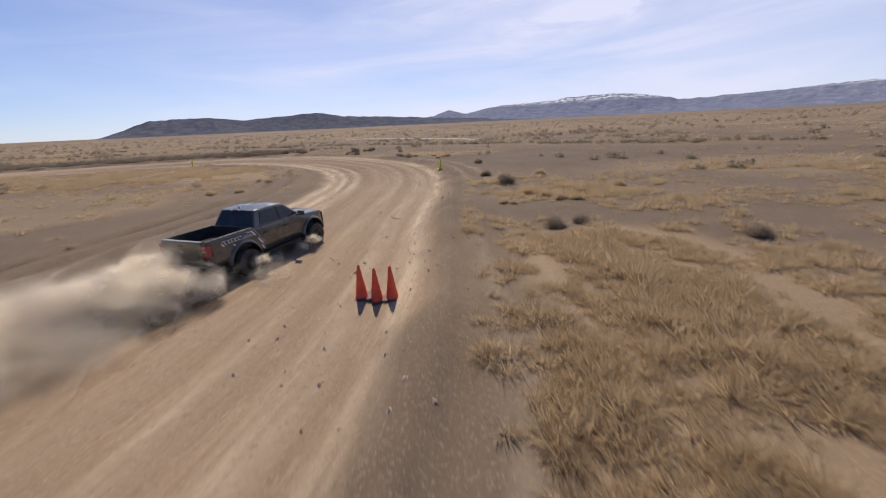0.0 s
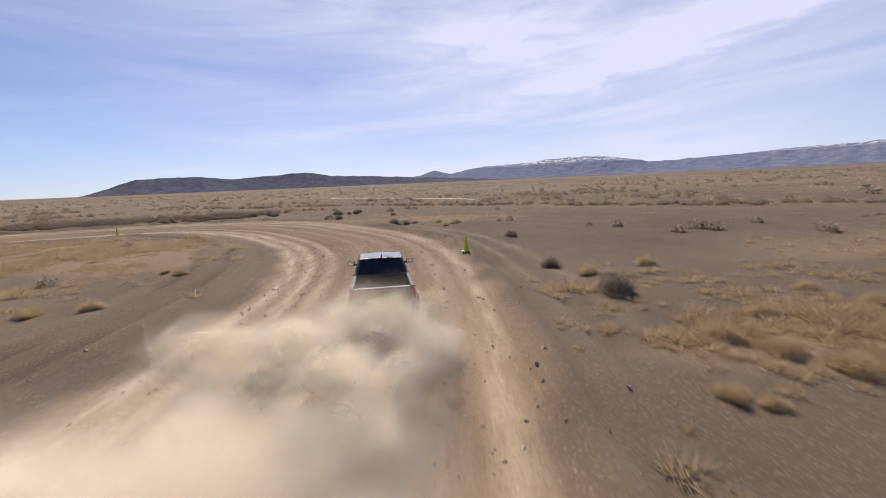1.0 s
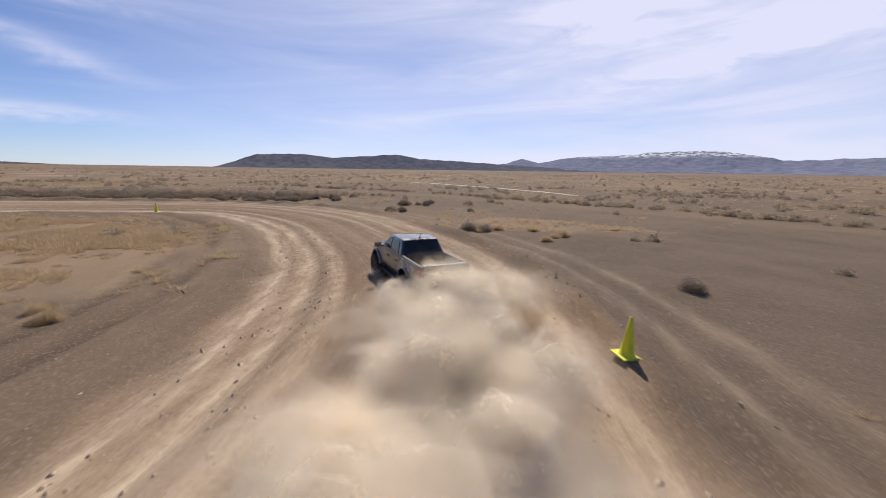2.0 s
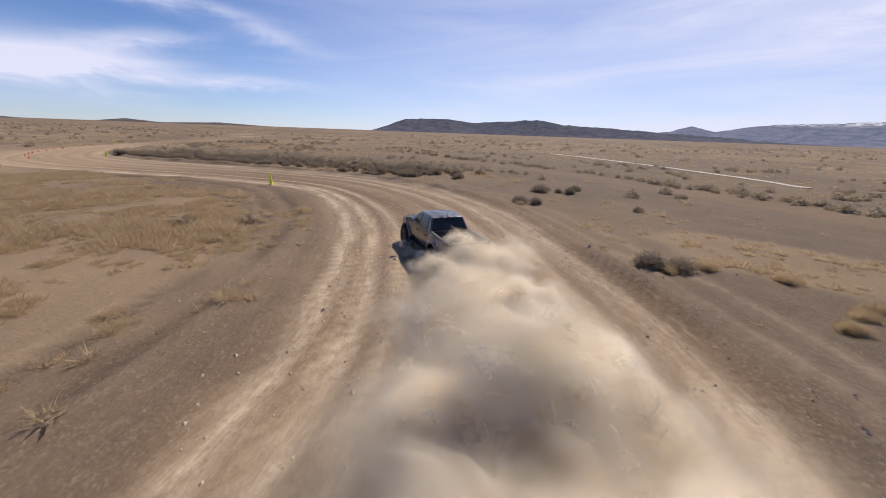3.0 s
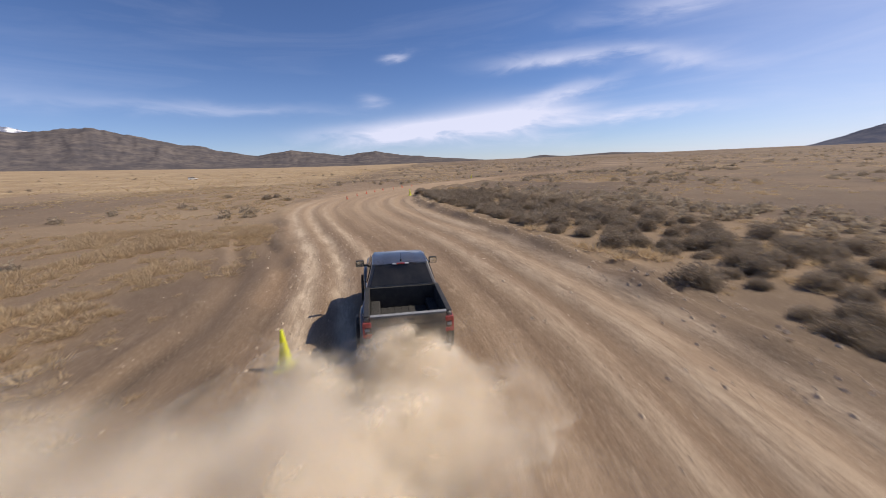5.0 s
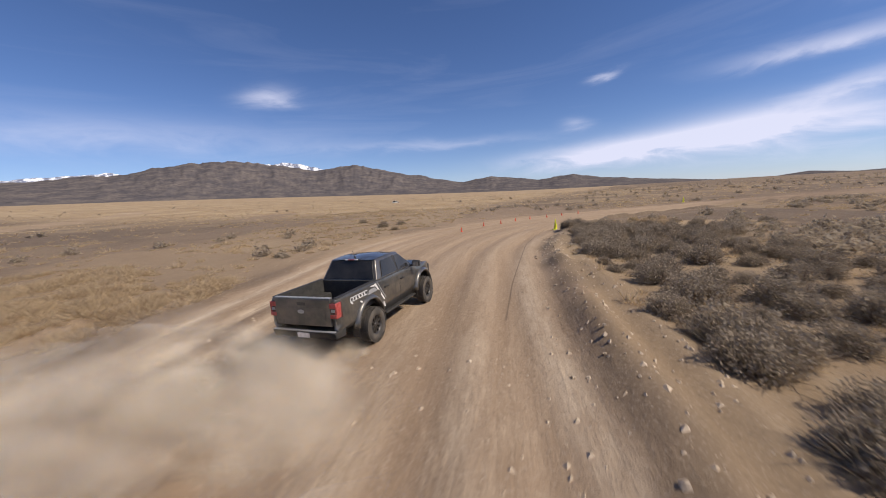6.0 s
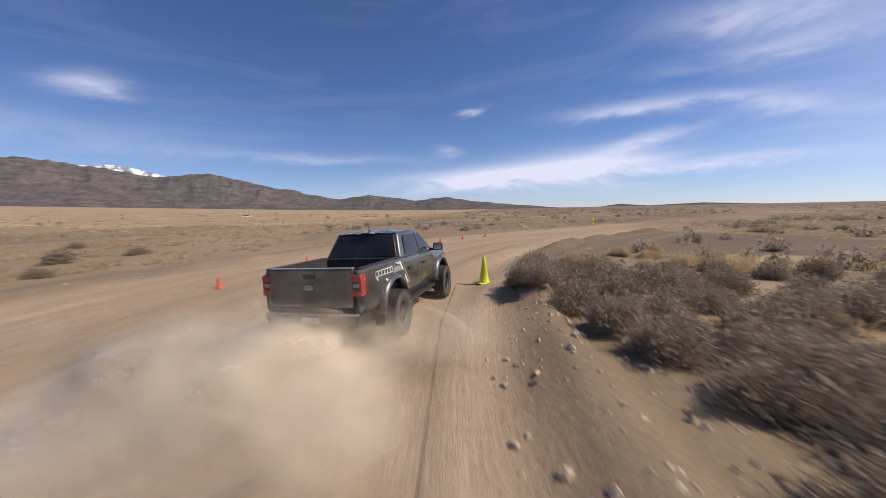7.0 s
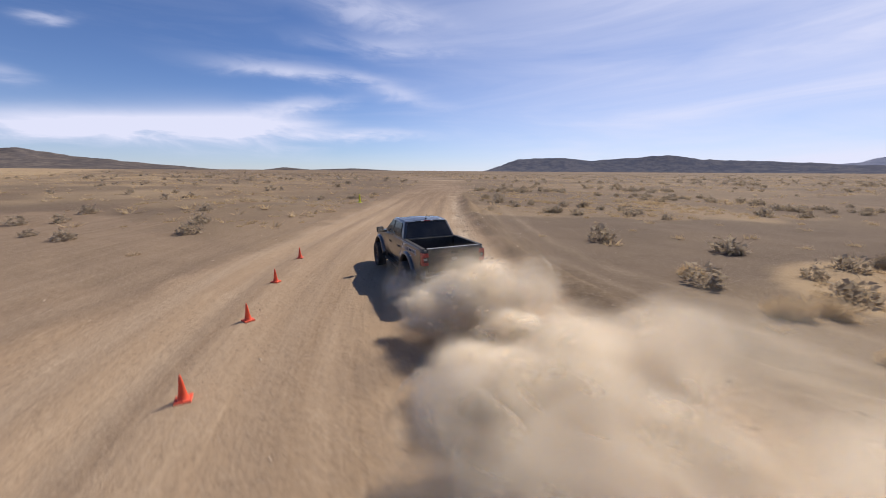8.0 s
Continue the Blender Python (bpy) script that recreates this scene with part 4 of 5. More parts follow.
        part("lamp_centre", box(bmesh.new(), min(s * 0.77, s * 0.87), max(s * 0.77, s * 0.87), -2.882, -2.85, 1.08, 1.14, 0.008), GREY, lamp)
        for z0, z1 in ((1.17, 1.275), (0.945, 1.03)):
            part("lamp_bar", box(bmesh.new(), min(s * 0.735, s * 0.905), max(s * 0.735, s * 0.905), -2.886, -2.70, z0, z1, 0.012), REDLENS, lamp)
        part("lamp_spine", box(bmesh.new(), min(s * 0.865, s * 0.912), max(s * 0.865, s * 0.912), -2.872, -2.72, 1.0, 1.2, 0.01), REDLENS, lamp)
        part("bed_rail", box(bmesh.new(), min(s * 0.78, s * 0.885), max(s * 0.78, s * 0.885), -2.80, -1.13, 1.345, 1.378, 0.012), BLACK, truck)
        part("exhaust_tip", exhaust(), CHROME, truck, m=pose(s * 0.62, -2.84, 0.50, -8))
    # load bed
    bed = part("load_bed", box(bmesh.new(), -0.80, 0.80, -2.78, -1.14, 0.78, 0.82), BED, truck, "black lined open load bed")
    for k in range(9):
        part("bed_rib", box(bmesh.new(), -0.70 + k * 0.165, -0.62 + k * 0.165, -2.76, -1.16, 0.82, 0.835, 0.004), BED, bed)
    for s in (-1, 1):
        part("bed_wall", box(bmesh.new(), min(s * 0.78, s * 0.83), max(s * 0.78, s * 0.83), -2.78, -1.12, 0.80, 1.345, 0.008), BED, bed)
        part("wheel_box", box(bmesh.new(), min(s * 0.55, s * 0.775), max(s * 0.55, s * 0.775), REAR - 0.5, REAR + 0.5, 0.82, 1.02, 0.03), BED, bed)
    part("bulkhead", box(bmesh.new(), -0.775, 0.775, -1.15, -1.10, 0.82, 1.345, 0.008), BED, bed)
    gate = part("tailgate", tidy(hexa(bmesh.new(), [(-0.75, -2.885, 0.76), (0.75, -2.885, 0.76), (0.75, -2.78, 0.76), (-0.75, -2.78, 0.76)],
                                     [(-0.76, -2.875, 1.37), (0.76, -2.875, 1.37), (0.76, -2.78, 1.38), (-0.76, -2.78, 1.38)]), 0.02), PAINT, truck)
    # paler grey cap stands in for the sun glint along the tailgate edge
    part("tailgate_cap", box(bmesh.new(), -0.76, 0.76, -2.87, -2.775, 1.376, 1.388, 0.005), GREY, gate, "tailgate top edge, paler grey for the sun glint on it")
    part("tailgate_panel", box(bmesh.new(), -0.62, 0.62, -2.895, -2.88, 0.88, 1.16, 0.006), PAINT, gate)
    bm = bmesh.new()
    lathe(bm, [(0, 0.001), (0.006, 0.055), (0, 0.062)], 20, "z")
    part("oval_badge", bm, GREY, gate, m=pose(-0.02, -2.9, 1.08, 90) @ Matrix.Diagonal((1.5, 0.75, 1, 1)))
    part("tailgate_handle", box(bmesh.new(), -0.11, 0.11, -2.90, -2.885, 1.22, 1.29, 0.006), BLACK, gate)
    bumper = part("rear_bumper", tidy(hexa(bmesh.new(), [(-0.84, -2.90, 0.48), (0.84, -2.90, 0.48), (0.89, -2.60, 0.48), (-0.89, -2.60, 0.48)],
                                       [(-0.86, -2.945, 0.64), (0.86, -2.945, 0.64), (0.90, -2.60, 0.66), (-0.90, -2.60, 0.66)]), 0.025), BLACK, truck)
    part("step_pad", box(bmesh.new(), -0.84, 0.84, -2.94, -2.86, 0.64, 0.662, 0.008), GREY, bumper)
    part("plate", box(bmesh.new(), -0.16, 0.16, -2.94, -2.925, 0.50, 0.61, 0.003), PALELENS, bumper)
    part("roof_lamp", box(bmesh.new(), -0.10, 0.10, -0.885, -0.84, 1.835, 1.865, 0.006), REDLENS, truck)
    for s in (-1, 1):
        part("cargo_lamp", box(bmesh.new(), min(s * 0.105, s * 0.20), max(s * 0.105, s * 0.20), -0.882, -0.84, 1.835, 1.862, 0.006), PALELENS, truck)
    bm = bmesh.new()
    lathe(bm, [(0, 0.03), (0.03, 0.022), (0.035, 0.006), (0.24, 0.004), (0.245, 0.001)], 10, "z")
    part("antenna", bm, BLACK, truck, m=pose(0.02, -0.70, 1.885, 28, 0, 0))
    for y in (REAR, FRONT):
        part("axle", box(bmesh.new(), -0.85, 0.85, y - 0.05, y + 0.05, 0.38, 0.48, 0.02), BLACK, truck)
    wheels = [wheel(truck, s * TX, y) for s in (-1, 1) for y in (REAR, FRONT)]
    return truck, wheels


def exhaust():
    bm = bmesh.new()
    r = lathe(bm, [(-0.16, 0.05), (0.0, 0.05), (0.0, 0.042), (-0.14, 0.042)], 18, "z")
    bmesh.ops.rotate(bm, verts=bm.verts, matrix=Matrix.Rotation(radians(90), 3, "X"))
    return bm


TRUCK, WHEELS = pickup()
# seconds, x, y, heading (degrees left of +y), nose-up, lean, lift
DRIVE = [
    (0.0, 1.80, 11.45, -18.4, -0.9, 0.0, -0.05), (0.5, 3.62, 18.28, -5.3, -0.2, 0.3, -0.05), (1.0, 4.37, 24.45, 7.9, -1.2, 1.2, 0.02), (1.5, 3.67, 31.56, 25.8, -0.5, 1.1, 0.0),
    (2.0, 1.75, 37.4, 37.5, 0.2, 1.0, -0.02), (2.5, -1.5, 42.2, 47.0, 0.8, 1.0, -0.02), (3.0, -5.48, 46.08, 55.8, 1.2, 0.9, -0.05), (3.5, -11.0, 50.18, 71.5, 1.1, 1.1, -0.06),
    (4.0, -18.08, 53.78, 79.4, 0.3, 0.8, -0.02), (4.5, -24.85, 55.38, 85.6, -0.2, 1.6, -0.05), (5.0, -30.85, 55.80, 98.0, 0.9, 1.7, 0.04), (5.5, -39.0, 55.0, 100.0, 0.5, 0.6, 0.03),
    (6.0, -47.9, 53.4, 97.5, 0.2, -1.0, 0.02), (6.5, -57.05, 52.25, 92.5, 0.0, -1.9, 0.06), (7.0, -68.70, 52.09, 83.5, -0.9, -2.0, -0.02), (7.2, -72.8, 52.7, 79.5, -0.4, -1.5, 0.02), (7.5, -77.2, 53.12, 73.5, 0.6, -0.6, 0.08), (7.8, -83.1, 54.5, 72.2, 0.0, -0.6, 0.05), (8.0, -86.9, 56.22, 71.9, -0.5, -0.6, 0.03)]


# ---- traffic cones ----
def cone(name, h, mat, foot, label):
    bm = bmesh.new()
    r0, r1, b = h * 0.175, h * 0.035, h * 0.27
    lathe(bm, [(0.035, r0 * 1.12), (0.05, r0), (h * 0.33, r0 * 0.74), (h * 0.335, r0 * 0.745), (h * 0.64, r0 * 0.48), (h * 0.645, r0 * 0.485), (h - 0.01, r1), (h, r1 * 0.7), (h - 0.03, r1 * 0.4)], 28, "z")
    shell = part("cone_body", bm, mat)
    thing = tagged(new(name), label, "traffic cone", "track cones")
    shell.parent = thing
    part("cone_base", box(bmesh.new(), -b, b, -b, b, 0.0, 0.036, 0.012), foot, thing)
    return thing


def stand(thing, x, y, turn, tilt=0.0):
    return pose(x, y, float(height_at(x, y)[0]) - 0.005, tilt, 0, turn)


yellow = cone("traffic_cone", 0.915, YELLOW, YELLOW, "tall fluorescent yellow traffic cone at the track's edge")
yellow.matrix_basis = stand(yellow, 8.2, 32.2, 20)
for x, y, t in ((-28.7, 53.4, 10), (-72.1, 54.3, 30), (-112.6, 68.0, 5)):
    copy_thing(yellow, stand(yellow, x, y, t))
tall = cone("traffic_cone", 0.915, ORANGE, DARKCONE, "tall orange-red traffic cone standing in a row of three")
tall.matrix_basis = stand(tall, 6.15, 7.6, 12)
for x, y, t in ((6.55, 7.55, 40), (6.95, 7.6, -8)):
    copy_thing(tall, stand(tall, x, y, t))
small = cone("traffic_cone", 0.42, ORANGE, ORANGE, "small faded orange cone on bare sand")
small.matrix_basis = stand(small, -70.8, 45.8, 15)
for k, (x, y) in enumerate(((-75.4, 46.3), (-78.4, 47.2), (-81.1, 48.1), (-83.6, 49.2), (-86.2, 50.7), (-88.8, 52.1), (-91.4, 53.8))):
    copy_thing(small, stand(small, x, y, 25 * k))


# ---- plants ----
def clear_of_track(x, y, gap):
    _, u, w = lane_of(TRACK, x, y)
    _, u2, w2 = lane_of(SIDE_ROAD, x, y)
    return (np.abs(u) > w + gap) & (np.abs(u2) > w2 + gap * 0.5)


def blades(n, r, h, lean, g, width=0.012):
    """n thin curved blades or stems from one root, as triangles."""
    q = g.random(n) * 2 * math.pi
    d = np.sqrt(g.random(n)) * r * 0.5
    root = np.c_[np.cos(q) * d, np.sin(q) * d, np.zeros(n)]
    q2 = q + (g.random(n) - 0.5) * 1.6
    hh = h * (0.45 + 0.55 * g.random(n))
    out = lean * (0.3 + 0.7 * g.random(n)) * r
    tip = root + np.c_[np.cos(q2) * out, np.sin(q2) * out, hh]
    side = np.c_[-np.sin(q2), np.cos(q2), np.zeros(n)] * width * (0.6 + 0.8 * g.random(n))[:, None]
    mid = root * 0.45 + tip * 0.55 + np.c_[np.zeros((n, 2)), hh * 0.12]
    v = np.stack([root - side, root + side, mid + side * 0.8, mid - side * 0.8, tip], 1).reshape(-1, 3)
    i = np.arange(n)[:, None] * 5
    f = np.concatenate([i + [[0, 1, 2]], i + [[0, 2, 3]], i + [[3, 2, 4]]], 0)
    return v, f


def fine_blades(n, r, h, lean, g, width=0.012):
    """n slim blades from one root, each a single sliver."""
    v, _ = blades(n, r, h, lean, g, width)
    v = v.reshape(n, 5, 3)[:, (0, 1, 4)]
    return v.reshape(-1, 3), np.arange(3 * n).reshape(-1, 3)


def leaf_cloud(n, r, h, g, size=0.042):
    """Small bent leaf sprays on the outside of an uneven dome."""
    q, c = g.random(n) * 2 * math.pi, g.random(n)
    lump = 0.72 + 0.28 * np.sin(q * 3 + g.random() * 6) * np.cos(q * 2 + 1) + 0.22 * (g.random(n) - 0.5)
    rr = (0.35 + 0.65 * g.random(n) ** 0.4) * lump
    el = np.arccos(1 - c * 0.98)
    ctr = np.c_[np.cos(q) * np.sin(el) * r * rr, np.sin(q) * np.sin(el) * r * rr, np.abs(np.cos(el)) * h * rr * 0.95 + 0.06]
    d1 = g.normal(size=(n, 3)) + ctr / np.linalg.norm(ctr, axis=1)[:, None] * 0.5
    d1 /= np.linalg.norm(d1, axis=1)[:, None]
    d2 = np.cross(d1, g.normal(size=(n, 3)))
    d2 /= np.linalg.norm(d2, axis=1)[:, None] + 1e-6
    s = size * (0.5 + g.random(n))[:, None]
    v = np.stack([ctr - d2 * s * 0.5, ctr + d1 * s * 1.5, ctr + d2 * s * 0.5 + d1 * s * 0.2], 1).reshape(-1, 3)
    return v, np.arange(n * 3).reshape(-1, 3)


def cushion(n, r, h, g, width=0.007):
    """A soft round cushion of n fine dry stems that radiate from the root."""
    q, c = g.random(n) * 2 * math.pi, g.random(n)
    el = np.arccos(1 - 0.93 * c)
    lump = 0.78 + 0.22 * np.sin(q * 3 + g.random() * 6) + 0.25 * (g.random(n) - 0.5)
    tip = np.c_[np.cos(q) * np.sin(el) * r * lump, np.sin(q) * np.sin(el) * r * lump, np.cos(el) * h * lump + 0.02]
    tip += g.normal(size=(n, 3)) * (0.12 * r, 0.12 * r, 0.05 * h)
    root = tip * (0.45, 0.45, 0.12) + g.normal(size=(n, 3)) * (0.08 * r, 0.08 * r, 0)
    side = np.cross(tip - root, g.normal(size=(n, 3)))
    side *= (width * (0.6 + 0.8 * g.random(n)) / (np.linalg.norm(side, axis=1) + 1e-6))[:, None]
    return np.stack([root - side, root + side, tip], 1).reshape(-1, 3), np.arange(3 * n).reshape(-1, 3)


def joined(parts):
    vs, fs, k = [], [], 0
    for v, f in parts:
        vs.append(v)
        fs.append(f + k)
        k += len(v)
    return np.vstack(vs), np.vstack(fs)


def sage_meshes(k, g, n_leaf):
    """A sagebrush: woody stems and a ragged crown of small leaf sprays."""
    r, h = 0.62 + 0.1 * g.random(), 0.62 + 0.14 * g.random()
    stems = blades(46, r * 0.8, h * 0.8, 1.0, g, 0.009)
    sprigs = cushion(700, r * 1.0, h * 1.0, g, 0.006)
    return put_mesh("woody_base", *stems, TWIG), put_mesh("crown", *joined([leaf_cloud(n_leaf, r, h, g, 0.030), sprigs]), SAGE)


g_sage = np.random.default_rng(11)
SAGES = []
for k in range(5):
    a_, b_ = sage_meshes(k, g_sage, 2600)
    SAGES.append((a_, b_))


def sagebrush(x, y, scale, turn, k, label="grey-brown sagebrush with a ragged twiggy crown"):
    thing = tagged(new("sagebrush", SAGES[k][1]), label, "shrub", "sagebrush along the track")
    base = tagged(new("woody_base", SAGES[k][0]), kind="stuff")
    base.parent = thing
    thing.matrix_basis = pose(x, y, float(height_at(x, y)[0]) - 0.03, 0, 0, turn) @ Matrix.Diagonal((scale, scale, scale * (0.85 + 0.2 * ((k * 37) % 10) / 10), 1))
    return thing


STRAW_BUSH = put_mesh("crown", *joined([cushion(2200, 0.66, 0.62, g_sage, 0.006), leaf_cloud(500, 0.56, 0.55, g_sage, 0.022)]), STRAW)


def straw_bush(x, y, scale, turn):
    thing = tagged(new("dry_bush", STRAW_BUSH), "round straw-coloured dry bush on bare soil by the track", "shrub", "dry bushes by the bend")
    thing.matrix_basis = pose(x, y, float(height_at(x, y)[0]) - 0.03, 0, 0, turn) @ Matrix.Scale(scale, 4)
    return thing


def scatter(n, x0, x1, y0, y1, cover, gap, g, power=1.0):
    x, y = g.random(n) * (x1 - x0) + x0, g.random(n) * (y1 - y0) + y0
    keep = (g.random(n) < cover(x, y) ** power) & clear_of_track(x, y, gap)
    return x[keep], y[keep]


def sow(name, kinds, xs, ys, scale, mat, label, category, g):
    """Many plants of a few kinds, joined into one mesh."""
    z = height_at(xs, ys)
    turn, pick = g.random(len(xs)) * 2 * math.pi, g.integers(0, len(kinds), len(xs))
    vs, fs, base = [], [], 0
    for k, (v, f) in enumerate(kinds):
        i = np.where(pick == k)[0]
        c, s = np.cos(turn[i]) * scale[i], np.sin(turn[i]) * scale[i]
        px = v[None, :, 0] * c[:, None] - v[None, :, 1] * s[:, None] + xs[i, None]
        py = v[None, :, 0] * s[:, None] + v[None, :, 1] * c[:, None] + ys[i, None]
        pz = v[None, :, 2] * scale[i, None] + z[i, None] - 0.02
        vs.append(np.stack([px, py, pz], -1).reshape(-1, 3))
        fs.append((f[None] + (np.arange(len(i)) * len(v))[:, None, None]).reshape(-1, 3) + base)
        base += len(i) * len(v)
    me = put_mesh(name, np.vstack(vs), np.vstack(fs), mat)
    return tagged(new(name, me), label, category, kind="stuff")


def plants():
    g = np.random.default_rng(21)
    # bushes with a place of their own
    for k, (x, y, s) in enumerate(((11.9, 28.8, 0.9), (12.3, 38.4, 0.85), (2.6, 49.6, 1.25), (3.6, 50.2, 1.1), (12.9, 24.5, 1.2), (19.4, 11.0, 0.8), (13.0, 13.4, 0.8), (14.2, 13.9, 0.7),
                                   (-7.2, 60.7, 1.2), (-5.9, 61.0, 1.0), (1.2, 63.1, 0.8), (-5.0, 70.7, 1.0), (-18.5, 76.3, 1.1), (-95.2, 83.5, 1.0), (-80.3, 68.4, 0.6), (-71.6, 37.5, 0.9), (-27.6, 66.0, 0.8), (-58.4, 59.4, 0.6),
                                   (-79.5, 33.0, 1.1), (-75.2, 33.2, 1.3), (-83.0, 23.6, 1.2), (-76.0, 69.6, 1.0), (-73.2, 56.0, 1.0), (-72.2, 56.9, 1.2), (-70.9, 56.4, 1.15), (-71.5, 58.2, 1.2), (-69.4, 57.7, 1.3), (-69.7, 55.7, 1.0), (-68.6, 56.3, 1.15), (-67.3, 56.8, 1.1), (-70.6, 55.3, 0.8), (-66.2, 57.2, 1.1), (-72.6, 57.9, 1.1), (-71.2, 59.6, 1.2), (-69.9, 59.2, 1.25),
                                   (-64.8, 57.7, 1.1), (-63.9, 58.3, 1.3), (-63.1, 57.6, 1.2), (-62.3, 58.5, 1.3), (-61.7, 57.9, 1.1), (-64.3, 59.4, 1.3), (-61.0, 59.2, 1.4), (-60.2, 58.4, 1.1), (-59.1, 59.2, 1.2), (-65.4, 58.6, 1.2),
                                   (-71.9, 55.7, 0.9), (-70.9, 55.8, 1.1), (-70.2, 55.5, 0.9), (-73.5, 56.8, 0.9), (-69.2, 56.6, 1.1), (-68.0, 57.8, 1.2))):
        sagebrush(x, y, s * 1.05, g.random() * 360, k % 5)
    # straw-coloured round bushes by the bend
    for x, y, s in ((-75.5, 57.9, 1.15), (-74.8, 58.5, 0.9), (-78.0, 60.4, 1.0), (-77.3, 61.3, 0.9), (-75.2, 61.9, 1.1), (-73.9, 62.6, 1.2), (-74.6, 60.2, 0.8), (-76.4, 58.9, 0.6), (-80.6, 62.9, 0.8),
                    (12.9, 27.0, 1.0), (16.2, 28.1, 0.9), (15.8, 21.8, 0.75), (17.2, 21.5, 0.7), (14.2, 19.6, 0.9), (13.5, 20.5, 0.9), (14.8, 18.7, 0.9), (15.6, 18.4, 0.8), (11.6, 18.0, 0.6), (12.1, 17.7, 0.5), (19.3, 23.8, 0.8),
                    (19.6, 22.0, 0.9), (-7.4, 31.5, 0.8), (-8.3, 31.9, 0.7), (-6.9, 25.8, 0.75), (-8.6, 25.2, 0.8), (3.2, 49.5, 0.8), (4.6, 51.0, 0.9), (7.2, 51.3, 0.8), (7.8, 47.3, 0.8), (9.1, 49.4, 1.0), (8.4, 48.6, 0.8), (-6.8, 59.8, 0.7)):
        straw_bush(x, y, s, g.random() * 360)
    x, y = scatter(2600, -74, 0, 56, 84, sage_cover, 2.0, g)
    kept = []
    for i in range(len(x)):
        if all((x[i] - x[j]) ** 2 + (y[i] - y[j]) ** 2 > 0.75 for j in kept):
            kept.append(i)
    x, y = x[kept], y[kept]
    near = np.argsort(np.abs(lane_of(TRACK, x, y)[1]))[:250]
    for i in near:
        sagebrush(x[i], y[i], 0.7 + 0.95 * g.random() ** 1.4, g.random() * 360, int(g.integers(0, 5)))
    rest = np.setdiff1d(np.arange(len(x)), near)
    small_sage = [joined([leaf_cloud(120, 0.62, 0.66, g, 0.11), fine_blades(40, 0.65, 0.66, 1.4, g, 0.012)]) for _ in range(4)]
    tiny_sage = [leaf_cloud(26, 0.62, 0.62, g, 0.26) for _ in range(4)]
    x2, y2 = scatter(9000, -125, 60, 15, 130, sage_cover, 2.0, g)
    keep = ~((x2 < 0) & (x2 > -74) & (y2 > 56) & (y2 < 84))
    def hedge(px, py):
        return np.maximum(0.9 * blob(px, py, 24, 71, 40, 1.7, -33), 0.6 * blob(px, py, -28, 99, 22, 2.0, -22))

    x3, y3 = scatter(5200, -55, 64, 38, 112, hedge, 0.6, g)
    xs, ys = np.r_[x[rest], x2[keep], x3], np.r_[y[rest], y2[keep], y3]
    sow("scrub", small_sage, xs, ys, 0.55 + 0.8 * g.random(len(xs)), SCRUB, "grey-brown sagebrush scattered over the plain", "shrubs", g)
    r, q = 90 + 620 * g.random(15000) ** 0.8, g.random(15000) * 2 * math.pi
    xf, yf = -30 + r * np.sin(q), 50 + r * np.cos(q)
    keep = (g.random(len(xf)) < (0.12 + sage_cover(xf, yf)) * (1 - 0.75 * step(-xf, 30, 70) * step(46 - yf, 0, 15))) & clear_of_track(xf, yf, 2) & (np.hypot(xf + 30, yf - 50) > 85)
    sow("far_scrub", tiny_sage, xf[keep], yf[keep], 0.7 + 1.1 * g.random(keep.sum()), SCRUB, "low dark scrub dotted over the far plain", "shrubs", g)
    # dry grass
    tufts = [cushion(54, 0.34, 0.24, g, 0.010) for _ in range(6)]
    fine_tufts = [cushion(120, 0.36, 0.25, g, 0.006) for _ in range(6)]
    xg, yg = scatter(60000, -125, 60, -14, 110, straw_cover, 1.3, g, 1.5)
    xn, yn = scatter(15000, 9, 42, -8, 27, straw_cover, 1.3, g, 1.0)
    xm, ym = scatter(9000, -50, -7, 28, 49, straw_cover, 1.0, g, 1.2)
    xn, yn = np.r_[xn, xm], np.r_[yn, ym]
    for name, kinds, px, py in (("dry_grass", tufts, xg, yg), ("bunch_grass", fine_tufts, xn, yn)):
        clump = fnoise(px, py, 0.35, 14)
        keep = clump > 0.41
        px, py, clump = px[keep], py[keep], clump[keep]
        sow(name, kinds, px, py, (0.75 + 1.0 * (clump - 0.41) / 0.3) * (0.6 + 0.7 * g.random(len(px))), STRAW, "golden dry bunch grass in tufts over the plain", "grass", g)
    mounds = [cushion(260, 0.55, 0.42, g, 0.006) for _ in range(5)]
    xb, yb = scatter(1500, 9, 55, -10, 16, straw_cover, 1.5, g, 1.2)
    sow("grass_mounds", mounds, xb, yb, 0.6 + 0.8 * g.random(len(xb)), STRAW, "rounded mounds of straw-coloured dry grass", "grass", g)
    thin = [fine_blades(10, 0.55, 0.36, 1.3, g, 0.055) for _ in range(5)]
    r, q = 70 + 330 * g.random(22000) ** 0.9, g.random(22000) * 2 * math.pi
    xf, yf = -30 + r * np.sin(q), 50 + r * np.cos(q)
    keep = (g.random(len(xf)) < 0.25 + straw_cover(xf, yf)) & clear_of_track(xf, yf, 2)
    sow("far_grass", thin, xf[keep], yf[keep], 0.7 + 0.9 * g.random(keep.sum()), STRAW, "dry grass spread over the far plain", "grass", g)


plants()


